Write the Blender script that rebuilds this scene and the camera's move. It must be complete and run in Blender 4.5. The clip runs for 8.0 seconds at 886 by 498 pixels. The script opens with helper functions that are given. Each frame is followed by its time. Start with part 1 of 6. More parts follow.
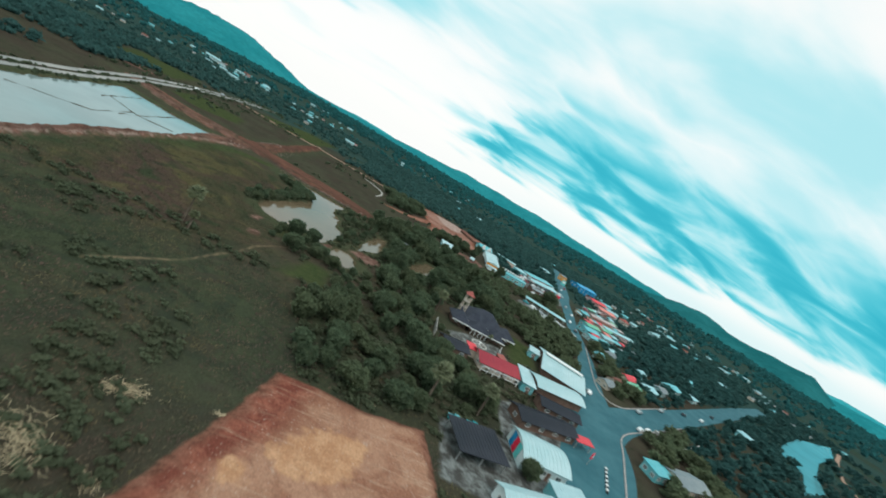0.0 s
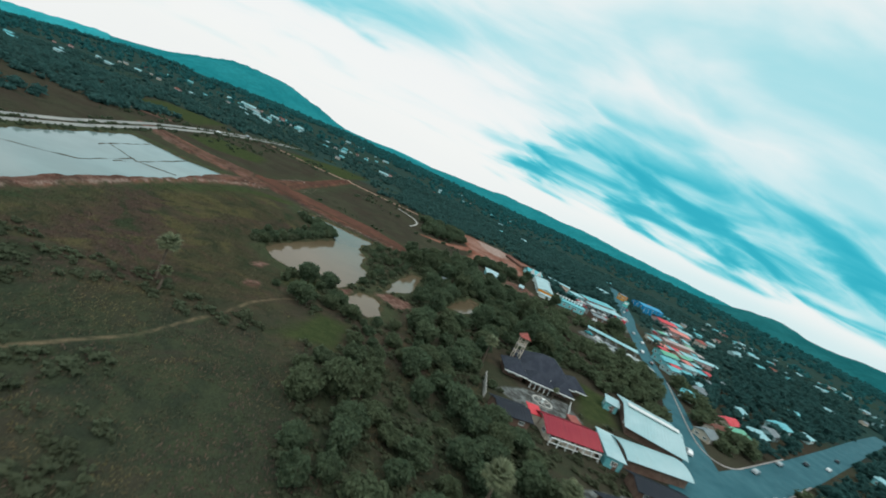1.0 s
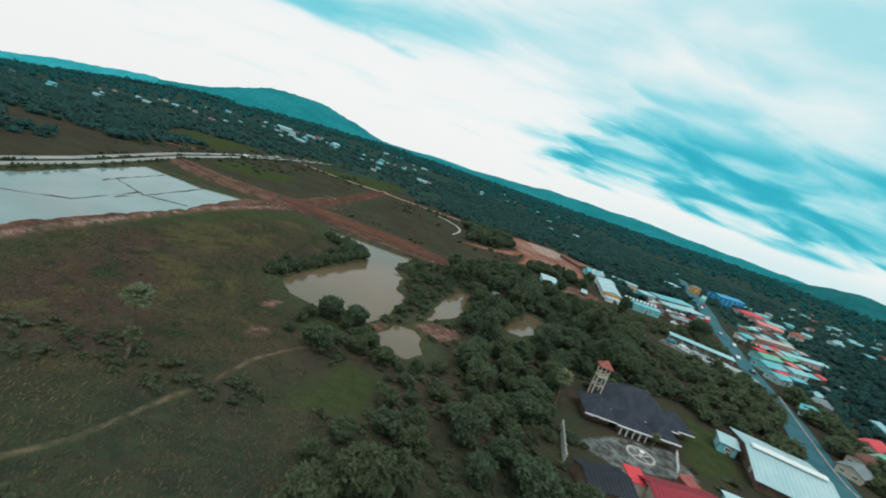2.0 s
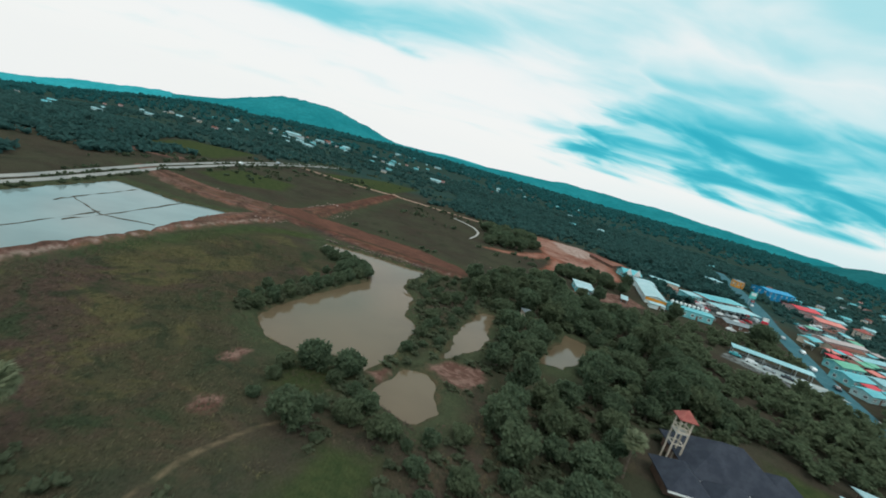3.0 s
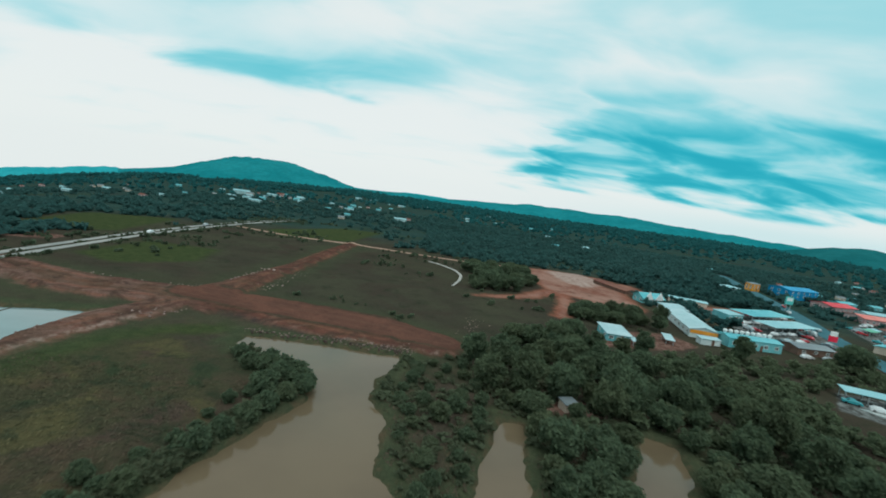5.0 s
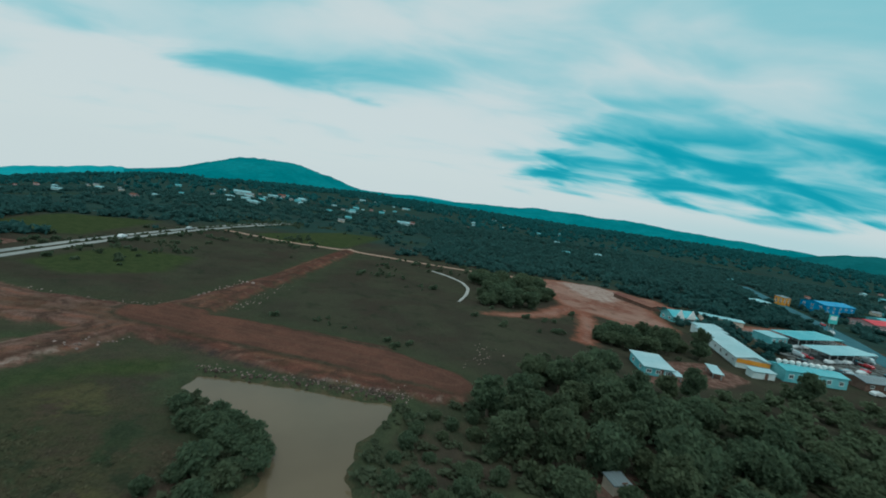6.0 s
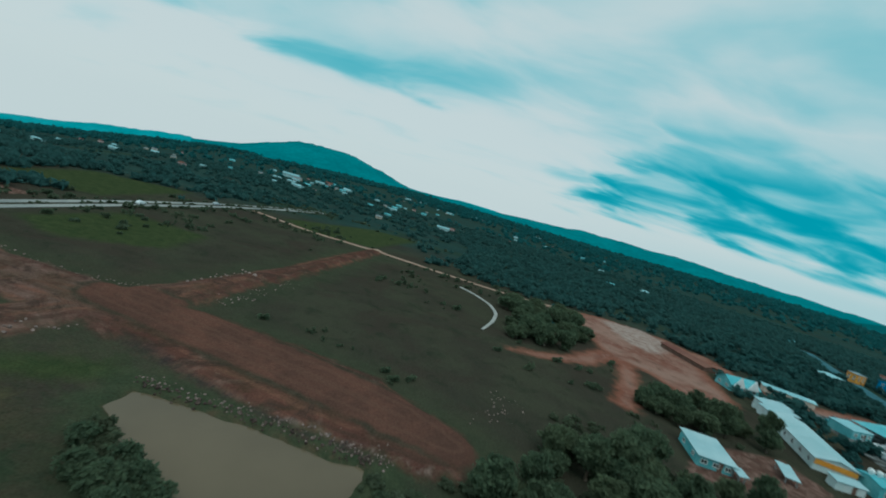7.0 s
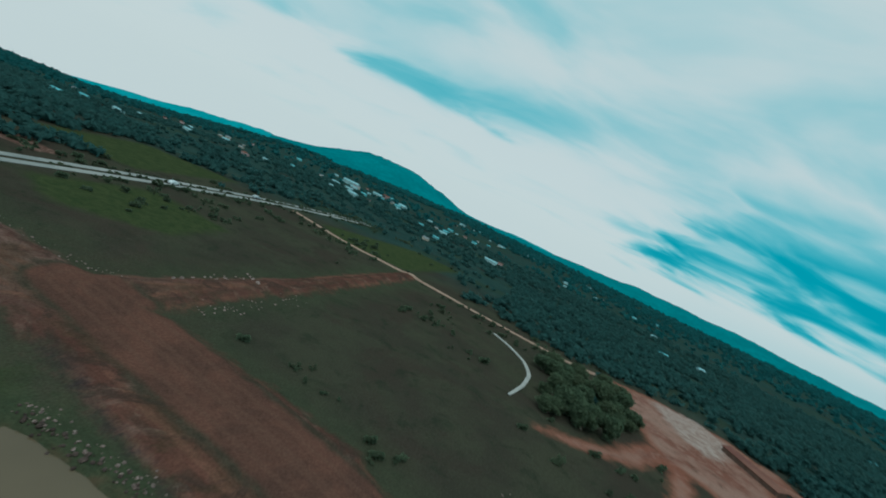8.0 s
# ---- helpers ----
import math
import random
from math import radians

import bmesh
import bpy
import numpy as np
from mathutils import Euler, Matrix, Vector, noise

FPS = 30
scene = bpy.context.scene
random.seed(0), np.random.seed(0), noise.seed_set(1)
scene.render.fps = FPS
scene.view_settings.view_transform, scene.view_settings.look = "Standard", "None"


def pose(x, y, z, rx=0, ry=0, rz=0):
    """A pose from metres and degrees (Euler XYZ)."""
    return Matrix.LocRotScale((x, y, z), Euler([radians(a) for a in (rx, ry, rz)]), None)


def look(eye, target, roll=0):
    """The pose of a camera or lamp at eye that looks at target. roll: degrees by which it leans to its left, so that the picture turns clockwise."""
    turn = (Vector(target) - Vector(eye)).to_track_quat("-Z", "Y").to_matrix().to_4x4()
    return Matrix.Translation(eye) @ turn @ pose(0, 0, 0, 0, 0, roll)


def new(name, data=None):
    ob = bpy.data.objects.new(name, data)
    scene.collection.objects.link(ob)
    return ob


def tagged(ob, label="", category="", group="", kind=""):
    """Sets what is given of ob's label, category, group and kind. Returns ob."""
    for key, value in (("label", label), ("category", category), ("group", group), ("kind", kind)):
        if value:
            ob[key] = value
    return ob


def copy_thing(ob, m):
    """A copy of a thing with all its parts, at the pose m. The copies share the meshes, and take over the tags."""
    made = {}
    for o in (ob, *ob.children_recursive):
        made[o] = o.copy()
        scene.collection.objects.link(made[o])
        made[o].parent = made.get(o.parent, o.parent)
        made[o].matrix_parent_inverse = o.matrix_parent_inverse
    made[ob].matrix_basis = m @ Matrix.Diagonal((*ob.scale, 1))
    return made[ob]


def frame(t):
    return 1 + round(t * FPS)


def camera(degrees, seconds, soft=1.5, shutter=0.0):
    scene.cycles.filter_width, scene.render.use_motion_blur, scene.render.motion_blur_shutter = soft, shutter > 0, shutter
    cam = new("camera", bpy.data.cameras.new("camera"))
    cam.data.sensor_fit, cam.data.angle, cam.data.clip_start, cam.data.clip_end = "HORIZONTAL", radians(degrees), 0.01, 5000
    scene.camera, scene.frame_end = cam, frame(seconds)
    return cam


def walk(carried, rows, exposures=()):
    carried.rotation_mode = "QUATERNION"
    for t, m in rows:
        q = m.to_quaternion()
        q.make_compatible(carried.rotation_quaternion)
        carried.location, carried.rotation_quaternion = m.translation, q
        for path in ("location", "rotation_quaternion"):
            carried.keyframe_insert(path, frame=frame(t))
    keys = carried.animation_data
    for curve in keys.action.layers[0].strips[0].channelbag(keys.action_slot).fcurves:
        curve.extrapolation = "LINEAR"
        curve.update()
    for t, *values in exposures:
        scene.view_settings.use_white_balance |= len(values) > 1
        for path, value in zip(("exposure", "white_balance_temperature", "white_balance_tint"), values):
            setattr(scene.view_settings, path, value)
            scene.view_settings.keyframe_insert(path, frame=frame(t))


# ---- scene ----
cam = camera(86.2, 8.0, soft=1.8, shutter=0.4)
PATH = [
    (0, (-5.243, -247.456, 49.594), (-4.777, -245.54, 49.26), 31.3),
    (0.5, (-1.207, -231.995, 48.609), (-0.856, -230.052, 48.286), 28.3),
    (1, (1.426, -216.643, 47.614), (1.679, -214.687, 47.285), 25.6),
    (1.5, (2.793, -202.311, 47.085), (2.955, -200.352, 46.715), 22.6),
    (2, (3.519, -189.116, 46.249), (3.582, -187.156, 45.858), 19.4),
    (2.2, (3.549, -183.569, 46.074), (3.588, -181.611, 45.669), 18.6),
    (3.5, (3.061, -146.529, 43.177), (3.076, -144.572, 42.764), 14.4),
    (4, (1.976, -133.857, 41.643), (2.042, -131.896, 41.255), 11.2),
    (4.5, (1.145, -119.261, 40.801), (1.224, -117.281, 40.527), 8.5),
    (6, (1.343, -80.657, 40.274), (1.396, -78.673, 40.031), 9.0),
    (6.5, (2.24, -69.771, 40.804), (2.227, -67.789, 40.539), 12.2),
    (7, (4.054, -59.048, 41.364), (3.936, -57.068, 41.109), 16.7),
    (7.5, (4.051, -46.712, 42.45), (3.832, -44.742, 42.189), 21.8),
    (8, (4.018, -35.736, 42.442), (3.668, -33.78, 42.216), 25.9),
]
# the picture darkens as the sky ahead fills the view
walk(cam, [(t, look(e, a, r)) for t, e, a, r in PATH],
     exposures=[(0, 0.27, 6750, 15), (0.6, 0.13, 6650, 14), (2.2, 0.12, 6650, 14), (4.5, 0.13, 6600, 12), (6.0, -0.33, 6050, 3), (8.0, -0.40, 5900, 0)])

# ---- world and sun ----
SUN_EL, SUN_AZ = 58.0, 170.0
world = bpy.data.worlds.new("sky")
scene.world = world
world.use_nodes = True
wn, wl = world.node_tree.nodes, world.node_tree.links
wn.clear()


def wnode(kind, **values):
    n = wn.new(kind)
    for key, value in values.items():
        n.inputs[key].default_value = value
    return n


def wmath(op, a, b=None, clamp=False):
    n = wn.new("ShaderNodeMath")
    n.operation, n.use_clamp = op, clamp
    for i, v in enumerate((a, b)):
        if v is None:
            continue
        if isinstance(v, (int, float)):
            n.inputs[i].default_value = v
        else:
            wl.new(v, n.inputs[i])
    return n.outputs[0]


def wstep(v, a, b, c=0.0, d=1.0):
    n = wn.new("ShaderNodeMapRange")
    n.interpolation_type = "SMOOTHSTEP"
    wl.new(v, n.inputs[0])
    for i, x in enumerate((a, b, c, d)):
        n.inputs[i + 1].default_value = x
    return n.outputs[0]


def wmul(*terms):
    out = terms[0]
    for v in terms[1:]:
        out = wmath("MULTIPLY", out, v)
    return out


def wnoise(vector, scale, detail, rough, distort):
    n = wnode("ShaderNodeTexNoise", Scale=scale, Detail=detail, Roughness=rough, Distortion=distort)
    wl.new(vector, n.inputs["Vector"])
    return n.outputs[0]


coord = wn.new("ShaderNodeTexCoord")
split = wn.new("ShaderNodeSeparateXYZ")
wl.new(coord.outputs["Generated"], split.inputs[0])
level = wmath("MAXIMUM", split.outputs[2], 0.0)
bearing = wmul(wmath("ARCTAN2", split.outputs[0], split.outputs[1]), 57.2958)
height_ = wmul(wmath("ARCSINE", level), 57.2958)
# the cloud layer as a flat sheet seen from below, drawn out along the wind
rise_ = wmath("ADD", level, 0.20)
plane = wn.new("ShaderNodeCombineXYZ")
wl.new(wmath("DIVIDE", split.outputs[0], rise_), plane.inputs[0])
wl.new(wmath("DIVIDE", split.outputs[1], rise_), plane.inputs[1])
stretch = wn.new("ShaderNodeMapping")
stretch.inputs["Rotation"].default_value = (0, 0, radians(-24))
stretch.inputs["Scale"].default_value = (0.62, 1.0, 1)
stretch.inputs["Location"].default_value = (3.1, 0.7, 0)
wl.new(plane.outputs[0], stretch.inputs[0])
banks = wnoise(stretch.outputs[0], 0.9, 5.0, 0.5, 0.35)
wisps = wnoise(stretch.outputs[0], 2.0, 5.0, 0.48, 0.4)
tatters = wnoise(stretch.outputs[0], 2.7, 4.0, 0.48, 0.5)
az_ = wmath("ADD", bearing, wmath("ADD", wmul(wmath("SUBTRACT", banks, 0.5), 26.0), wmul(wmath("SUBTRACT", tatters, 0.5), 10.0)))
el_ = wmath("ADD", height_, wmath("ADD", wmul(wmath("SUBTRACT", wisps, 0.5), 6.5), wmul(wmath("SUBTRACT", tatters, 0.5), 3.0)))
# a heavy blue bank low in the north-east, torn along its foot
bank_ = wmul(wstep(az_, 7.0, 15.0), wstep(az_, 74.0, 54.0), wstep(el_, 1.2, 4.0), wstep(el_, 18.0, 8.0), wstep(tatters, 0.30, 0.64, 0.36, 0.82))
# thinner grey cover higher up, with a cyan streak along its lower edge in the north-west
edge_ = wmath("SUBTRACT", el_, wmath("SUBTRACT", 8.6, wmul(wstep(bearing, -6.0, 16.0), 5.0)))
cover_ = wmul(wstep(edge_, -0.8, 2.2), wstep(wisps, 0.30, 0.70, 0.04, 0.40), wstep(height_, 46.0, 24.0, 0.55, 1.0))
streak_ = wmul(wstep(edge_, -0.5, 1.5), wstep(edge_, 8.0, 2.0), wstep(bearing, -48.0, -26.0), wstep(bearing, 6.0, -10.0), wstep(banks, 0.3, 0.6, 0.06, 0.22))
veil_ = wmul(wstep(edge_, 1.0, -2.0), wstep(wisps, 0.50, 0.74), 0.22)
depth_ = wmath("ADD", wmath("MAXIMUM", bank_, wmath("ADD", cover_, streak_)), veil_)
# haze towards the horizon
haze = wstep(height_, 0.0, 3.0)
depth_ = wmath("ADD", wmul(depth_, haze), wmul(wmath("SUBTRACT", 1.0, haze), wstep(bearing, 0.0, 40.0, 0.02, 0.22)))
tone = wn.new("ShaderNodeValToRGB")
tone.color_ramp.interpolation = "B_SPLINE"
els = tone.color_ramp.elements
els[0].position, els[0].color = 0.0, (0.84, 0.875, 0.86, 1)
els[1].position, els[1].color = 1.0, (0.0, 0.30, 0.42, 1)
for at, tint in ((0.2, (0.70, 0.84, 0.85, 1)), (0.45, (0.24, 0.68, 0.75, 1)), (0.70, (0.0, 0.47, 0.58, 1))):
    els.new(at).color = tint
wl.new(depth_, tone.inputs[0])
clouds = wn.new("ShaderNodeBackground")
clouds.inputs[1].default_value = 1.0
wl.new(tone.outputs[0], clouds.inputs[0])
clear = wn.new("ShaderNodeTexSky")
clear.sky_type, clear.sun_disc = "NISHITA", False
clear.sun_elevation, clear.sun_rotation = radians(SUN_EL), radians(SUN_AZ)
blue = wn.new("ShaderNodeBackground")
blue.inputs[1].default_value = 0.08
wl.new(clear.outputs[0], blue.inputs[0])
both = wn.new("ShaderNodeMixShader")
both.inputs[0].default_value = 0.94
wl.new(blue.outputs[0], both.inputs[1])
wl.new(clouds.outputs[0], both.inputs[2])
wl.new(both.outputs[0], wn.new("ShaderNodeOutputWorld").inputs[0])

sun = new("sun", bpy.data.lights.new("sun", "SUN"))
sun.data.energy, sun.data.angle, sun.data.color = 1.0, radians(35), (1.0, 0.95, 0.88)
sun.rotation_euler = (radians(90 - SUN_EL), 0, radians(180 - SUN_AZ))

# ---- materials ----


class Tree:
    """Short hand for a node material."""

    def __init__(self, name):
        self.mat = bpy.data.materials.new(name)
        self.mat.use_nodes = True
        self.n, self.l = self.mat.node_tree.nodes, self.mat.node_tree.links
        self.out = self.n["Principled BSDF"]
        self.obj = self.n.new("ShaderNodeTexCoord").outputs["Object"]

    def put(self, socket, value):
        if isinstance(value, bpy.types.NodeSocket):
            self.l.new(value, socket)
        elif isinstance(value, tuple) and len(value) == 3 and socket.type == "RGBA":
            socket.default_value = (*value, 1)
        else:
            socket.default_value = value

    def noise(self, scale, detail=4.0, rough=0.55, vector=None, distort=0.0):
        n = self.n.new("ShaderNodeTexNoise")
        n.inputs["Scale"].default_value, n.inputs["Detail"].default_value = scale, detail
        n.inputs["Roughness"].default_value, n.inputs["Distortion"].default_value = rough, distort
        self.l.new(vector or self.obj, n.inputs["Vector"])
        return n.outputs[0]

    def math(self, op, a, b=0.0, clamp=False):
        n = self.n.new("ShaderNodeMath")
        n.operation, n.use_clamp = op, clamp
        self.put(n.inputs[0], a), self.put(n.inputs[1], b)
        return n.outputs[0]

    def remap(self, v, a, b, c=0.0, d=1.0):
        n = self.n.new("ShaderNodeMapRange")
        n.interpolation_type = "SMOOTHSTEP"
        self.put(n.inputs[0], v)
        for i, x in enumerate((a, b, c, d)):
            n.inputs[i + 1].default_value = x
        return n.outputs[0]

    def mix(self, f, a, b):
        n = self.n.new("ShaderNodeMix")
        n.data_type = "RGBA"
        self.put(n.inputs[0], f), self.put(n.inputs[6], a), self.put(n.inputs[7], b)
        return n.outputs[2]

    def scale(self, f, a):
        n = self.n.new("ShaderNodeVectorMath")
        n.operation = "SCALE"
        self.put(n.inputs[0], a), self.put(n.inputs["Scale"], f)
        return n.outputs[0]

    def attr(self, name):
        n = self.n.new("ShaderNodeAttribute")
        n.attribute_name = name
        return n.outputs["Fac"]

    def bump(self, height, strength=0.3, dist=0.1):
        n = self.n.new("ShaderNodeBump")
        n.inputs["Strength"].default_value, n.inputs["Distance"].default_value = strength, dist
        self.l.new(height, n.inputs["Height"])
        self.l.new(n.outputs[0], self.out.inputs["Normal"])

    def done(self, color, rough=0.8, metal=0.0, spec=0.3):
        self.put(self.out.inputs["Base Color"], color)
        self.put(self.out.inputs["Roughness"], rough)
        self.out.inputs["Metallic"].default_value = metal
        self.out.inputs["Specular IOR Level"].default_value = spec
        return self.mat


def surface(name, a, b, dirt=None, rough=0.8, coarse=0.25, fine=6.0, metal=0.0, spec=0.14, bump=0.25, vary=0.0):
    """A worn surface: two tones in large patches, fine grain, stains of dirt."""
    t = Tree(name)
    big, small = t.noise(coarse, 5), t.noise(fine, 6, 0.65)
    c = t.mix(t.remap(big, 0.35, 0.65), a, b)
    if dirt:
        c = t.mix(t.math("MULTIPLY", t.remap(t.noise(coarse * 3.1, 7, 0.7), 0.52, 0.75), 0.6), c, dirt)
    c = t.scale(t.remap(small, 0.25, 0.8, 0.8, 1.15), c)
    if vary:
        info = t.n.new("ShaderNodeObjectInfo")
        c = t.scale(t.remap(info.outputs["Random"], 0, 1, 1 - vary, 1 + vary), c)
    t.bump(small, bump, 0.05)
    return t.done(c, rough, metal, spec)


def sheet_metal(name, a, b, dirt, axis="X", pitch=0.5, rough=0.45):
    """Painted corrugated roof sheets: ribs, sheet joints and rain streaks."""
    t = Tree(name)
    wave = t.n.new("ShaderNodeTexWave")
    wave.bands_direction, wave.wave_profile = axis, "SIN"
    wave.inputs["Scale"].default_value = 0.314 / pitch
    wave.inputs["Distortion"].default_value = 0.0
    t.l.new(t.obj, wave.inputs["Vector"])
    c = t.mix(t.remap(t.noise(0.12, 4), 0.35, 0.65), a, b)
    squeeze = t.n.new("ShaderNodeMapping")
    squeeze.inputs["Scale"].default_value = (2.4, 0.16, 0.4) if axis == "X" else (0.16, 2.4, 0.4)
    t.l.new(t.obj, squeeze.inputs[0])
    c = t.mix(t.math("MULTIPLY", t.remap(t.noise(1.0, 6, 0.65, squeeze.outputs[0]), 0.5, 0.78), 0.55), c, dirt)
    c = t.scale(t.remap(wave.outputs["Fac"], 0, 1, 0.9, 1.03), c)
    t.bump(wave.outputs["Fac"], 0.5, 0.06)
    return t.done(c, rough, 0.0, 0.22)


def field_tone(t):
    """Soft patches of purple-brown, olive and green heath."""
    a, b, d = t.noise(0.022, 6, 0.65, distort=0.6), t.noise(0.05, 6, 0.65, distort=0.8), t.noise(0.13, 6, 0.65, distort=0.6)
    c = t.mix(t.remap(a, 0.42, 0.58), (0.064, 0.062, 0.037), (0.076, 0.054, 0.044))
    c = t.mix(t.math("MULTIPLY", t.remap(b, 0.51, 0.62), 0.85), c, (0.098, 0.090, 0.044))
    c = t.mix(t.math("MULTIPLY", t.remap(b, 0.46, 0.36), 0.85), c, (0.036, 0.056, 0.030))
    c = t.mix(t.math("MULTIPLY", t.remap(d, 0.52, 0.64), 0.6), c, (0.092, 0.068, 0.046))
    c = t.mix(t.math("MULTIPLY", t.remap(d, 0.45, 0.36), 0.7), c, (0.030, 0.042, 0.026))
    return t.scale(1.02, t.mix(t.math("MULTIPLY", t.remap(t.noise(0.6, 6, 0.7, distort=0.8), 0.52, 0.66), 0.55), c, (0.026, 0.036, 0.022)))


def grass_material():
    t = Tree("grass_blades")
    r = t.n.new("ShaderNodeNewGeometry").outputs["Random Per Island"]
    return t.done(t.scale(t.remap(r, 0.0, 1.0, 0.8, 1.3), field_tone(t)), 0.9, 0.0, 0.08)


def leaf_stuff(name, dark, light, warm):
    t = Tree(name)
    geo = t.n.new("ShaderNodeNewGeometry")
    info = t.n.new("ShaderNodeObjectInfo")
    r = geo.outputs["Random Per Island"]
    c = t.mix(t.remap(r, 0.0, 1.0), dark, light)
    c = t.mix(t.math("MULTIPLY", t.remap(info.outputs["Random"], 0.35, 1.0), 0.5), c, warm)
    c = t.scale(t.remap(t.noise(0.16, 4), 0.3, 0.7, 0.78, 1.2), c)
    c = t.mix(t.math("MULTIPLY", t.remap(t.noise(0.05, 4), 0.48, 0.66), 0.4), c, warm)
    mat = t.done(c, 0.85, 0.0, 0.08)
    thin = t.n.new("ShaderNodeBsdfTranslucent")
    t.put(thin.inputs["Color"], t.scale(1.2, c))
    mixed = t.n.new("ShaderNodeMixShader")
    mixed.inputs[0].default_value = 0.5
    t.l.new(t.out.outputs[0], mixed.inputs[1]), t.l.new(thin.outputs[0], mixed.inputs[2])
    t.l.new(mixed.outputs[0], t.n["Material Output"].inputs["Surface"])
    return mat


LEAF = leaf_stuff("broad_leaves", (0.086, 0.128, 0.080), (0.118, 0.168, 0.100), (0.136, 0.160, 0.090))
LEAF_B = leaf_stuff("shrub_leaves", (0.084, 0.118, 0.074), (0.106, 0.142, 0.088), (0.116, 0.128, 0.078))
# distance haze painted into the next two leaf colours as teal
LEAF_FAR_HAZED = leaf_stuff("hazed_far_leaves", (0.033, 0.106, 0.104), (0.047, 0.132, 0.126), (0.052, 0.118, 0.106))
LEAF_WIDE_HAZED = leaf_stuff("hazed_distant_leaves", (0.018, 0.122, 0.130), (0.026, 0.144, 0.150), (0.030, 0.128, 0.126))
PALM = leaf_stuff("palm_leaves", (0.15, 0.18, 0.11), (0.26, 0.30, 0.19), (0.2, 0.23, 0.13))
GRASS = grass_material()
BARK = surface("bark", (0.10, 0.08, 0.06), (0.17, 0.14, 0.11), None, 0.9, 1.5, 9, bump=0.6)
DRYWOOD = surface("dry_branches", (0.40, 0.34, 0.22), (0.56, 0.48, 0.33), None, 0.9, 1.0, 8)
WHITE_ROOF = sheet_metal("white_roof_sheet", (0.34, 0.55, 0.58), (0.43, 0.62, 0.65), (0.31, 0.39, 0.39))
WHITE_ROOF_Y = sheet_metal("white_roof_sheet_b", (0.33, 0.54, 0.58), (0.43, 0.62, 0.65), (0.30, 0.39, 0.40), "Y")
CYAN_ROOF = sheet_metal("cyan_roof_sheet", (0.07, 0.42, 0.48), (0.16, 0.52, 0.57), (0.08, 0.26, 0.30))
PALE_ROOF = sheet_metal("pale_turquoise_roof_sheet", (0.22, 0.48, 0.53), (0.31, 0.57, 0.61), (0.24, 0.40, 0.42))
PALE_ROOF_Y = sheet_metal("pale_turquoise_roof_sheet_b", (0.24, 0.52, 0.57), (0.34, 0.61, 0.65), (0.22, 0.40, 0.42), "Y")
PALE_WALL = surface("pale_turquoise_render", (0.30, 0.52, 0.54), (0.42, 0.62, 0.63), (0.2, 0.32, 0.33), 0.8, 0.3, 4)
GREEN_ROOF = sheet_metal("green_roof_sheet", (0.10, 0.42, 0.27), (0.16, 0.50, 0.34), (0.12, 0.24, 0.18))
RED_ROOF = sheet_metal("maroon_roof_sheet", (0.30, 0.035, 0.055), (0.36, 0.05, 0.065), (0.16, 0.04, 0.05), "X", 0.35, 0.6)
BRIGHT_RED = sheet_metal("red_roof_sheet", (0.62, 0.05, 0.07), (0.70, 0.09, 0.10), (0.4, 0.07, 0.08), "X", 0.4, 0.6)
BEIGE_ROOF = sheet_metal("beige_roof_sheet", (0.42, 0.36, 0.35), (0.50, 0.45, 0.44), (0.28, 0.23, 0.21), "X", 0.5, 0.7)
SALMON = sheet_metal("salmon_roof_sheet", (0.66, 0.20, 0.17), (0.72, 0.28, 0.24), (0.4, 0.15, 0.12), "X", 0.4, 0.7)
BLUE_ROOF = sheet_metal("blue_roof_sheet", (0.0, 0.26, 0.52), (0.005, 0.36, 0.62), (0.02, 0.12, 0.25))
DARK_ROOF = sheet_metal("dark_roof_sheet", (0.022, 0.030, 0.040), (0.035, 0.042, 0.055), (0.05, 0.05, 0.05), "X", 0.4, 0.85)
SLATE = surface("slate_roof_tiles", (0.028, 0.036, 0.052), (0.042, 0.052, 0.070), (0.02, 0.025, 0.03), 0.7, 0.5, 5, bump=0.5)
GREY_ROOF = sheet_metal("grey_roof_sheet", (0.16, 0.21, 0.23), (0.23, 0.28, 0.29), (0.12, 0.13, 0.13), "X", 0.5)
RUST_ROOF = sheet_metal("rusted_roof_sheet", (0.16, 0.06, 0.045), (0.22, 0.10, 0.07), (0.08, 0.04, 0.03), "X", 0.5, 0.8)
TERRACOTTA = surface("terracotta_tiles", (0.29, 0.085, 0.075), (0.37, 0.125, 0.105), (0.2, 0.07, 0.06), 0.75, 0.8, 5)
WHITE_WALL = surface("white_render", (0.56, 0.70, 0.70), (0.66, 0.76, 0.76), (0.40, 0.44, 0.42), 0.8, 0.3, 4)
CYAN_WALL = surface("cyan_render", (0.12, 0.44, 0.48), (0.20, 0.54, 0.57), (0.1, 0.28, 0.3), 0.7, 0.3, 4)
CREAM_WALL = surface("cream_render", (0.52, 0.46, 0.37), (0.62, 0.55, 0.46), (0.3, 0.26, 0.2), 0.85, 0.3, 4)
# brown boards; also walls painted dark in place of shade under eaves
BROWN_WALL = surface("brown_boards_and_eaves_shade", (0.14, 0.085, 0.065), (0.20, 0.13, 0.10), (0.08, 0.06, 0.05), 0.8, 0.6, 6)
PINK_WALL = surface("faded_pink_render", (0.50, 0.33, 0.33), (0.58, 0.42, 0.41), (0.3, 0.22, 0.2), 0.85, 0.3, 4)
ORANGE_WALL = surface("orange_panel", (0.75, 0.30, 0.04), (0.82, 0.38, 0.07), (0.45, 0.22, 0.06), 0.6, 0.4, 4)
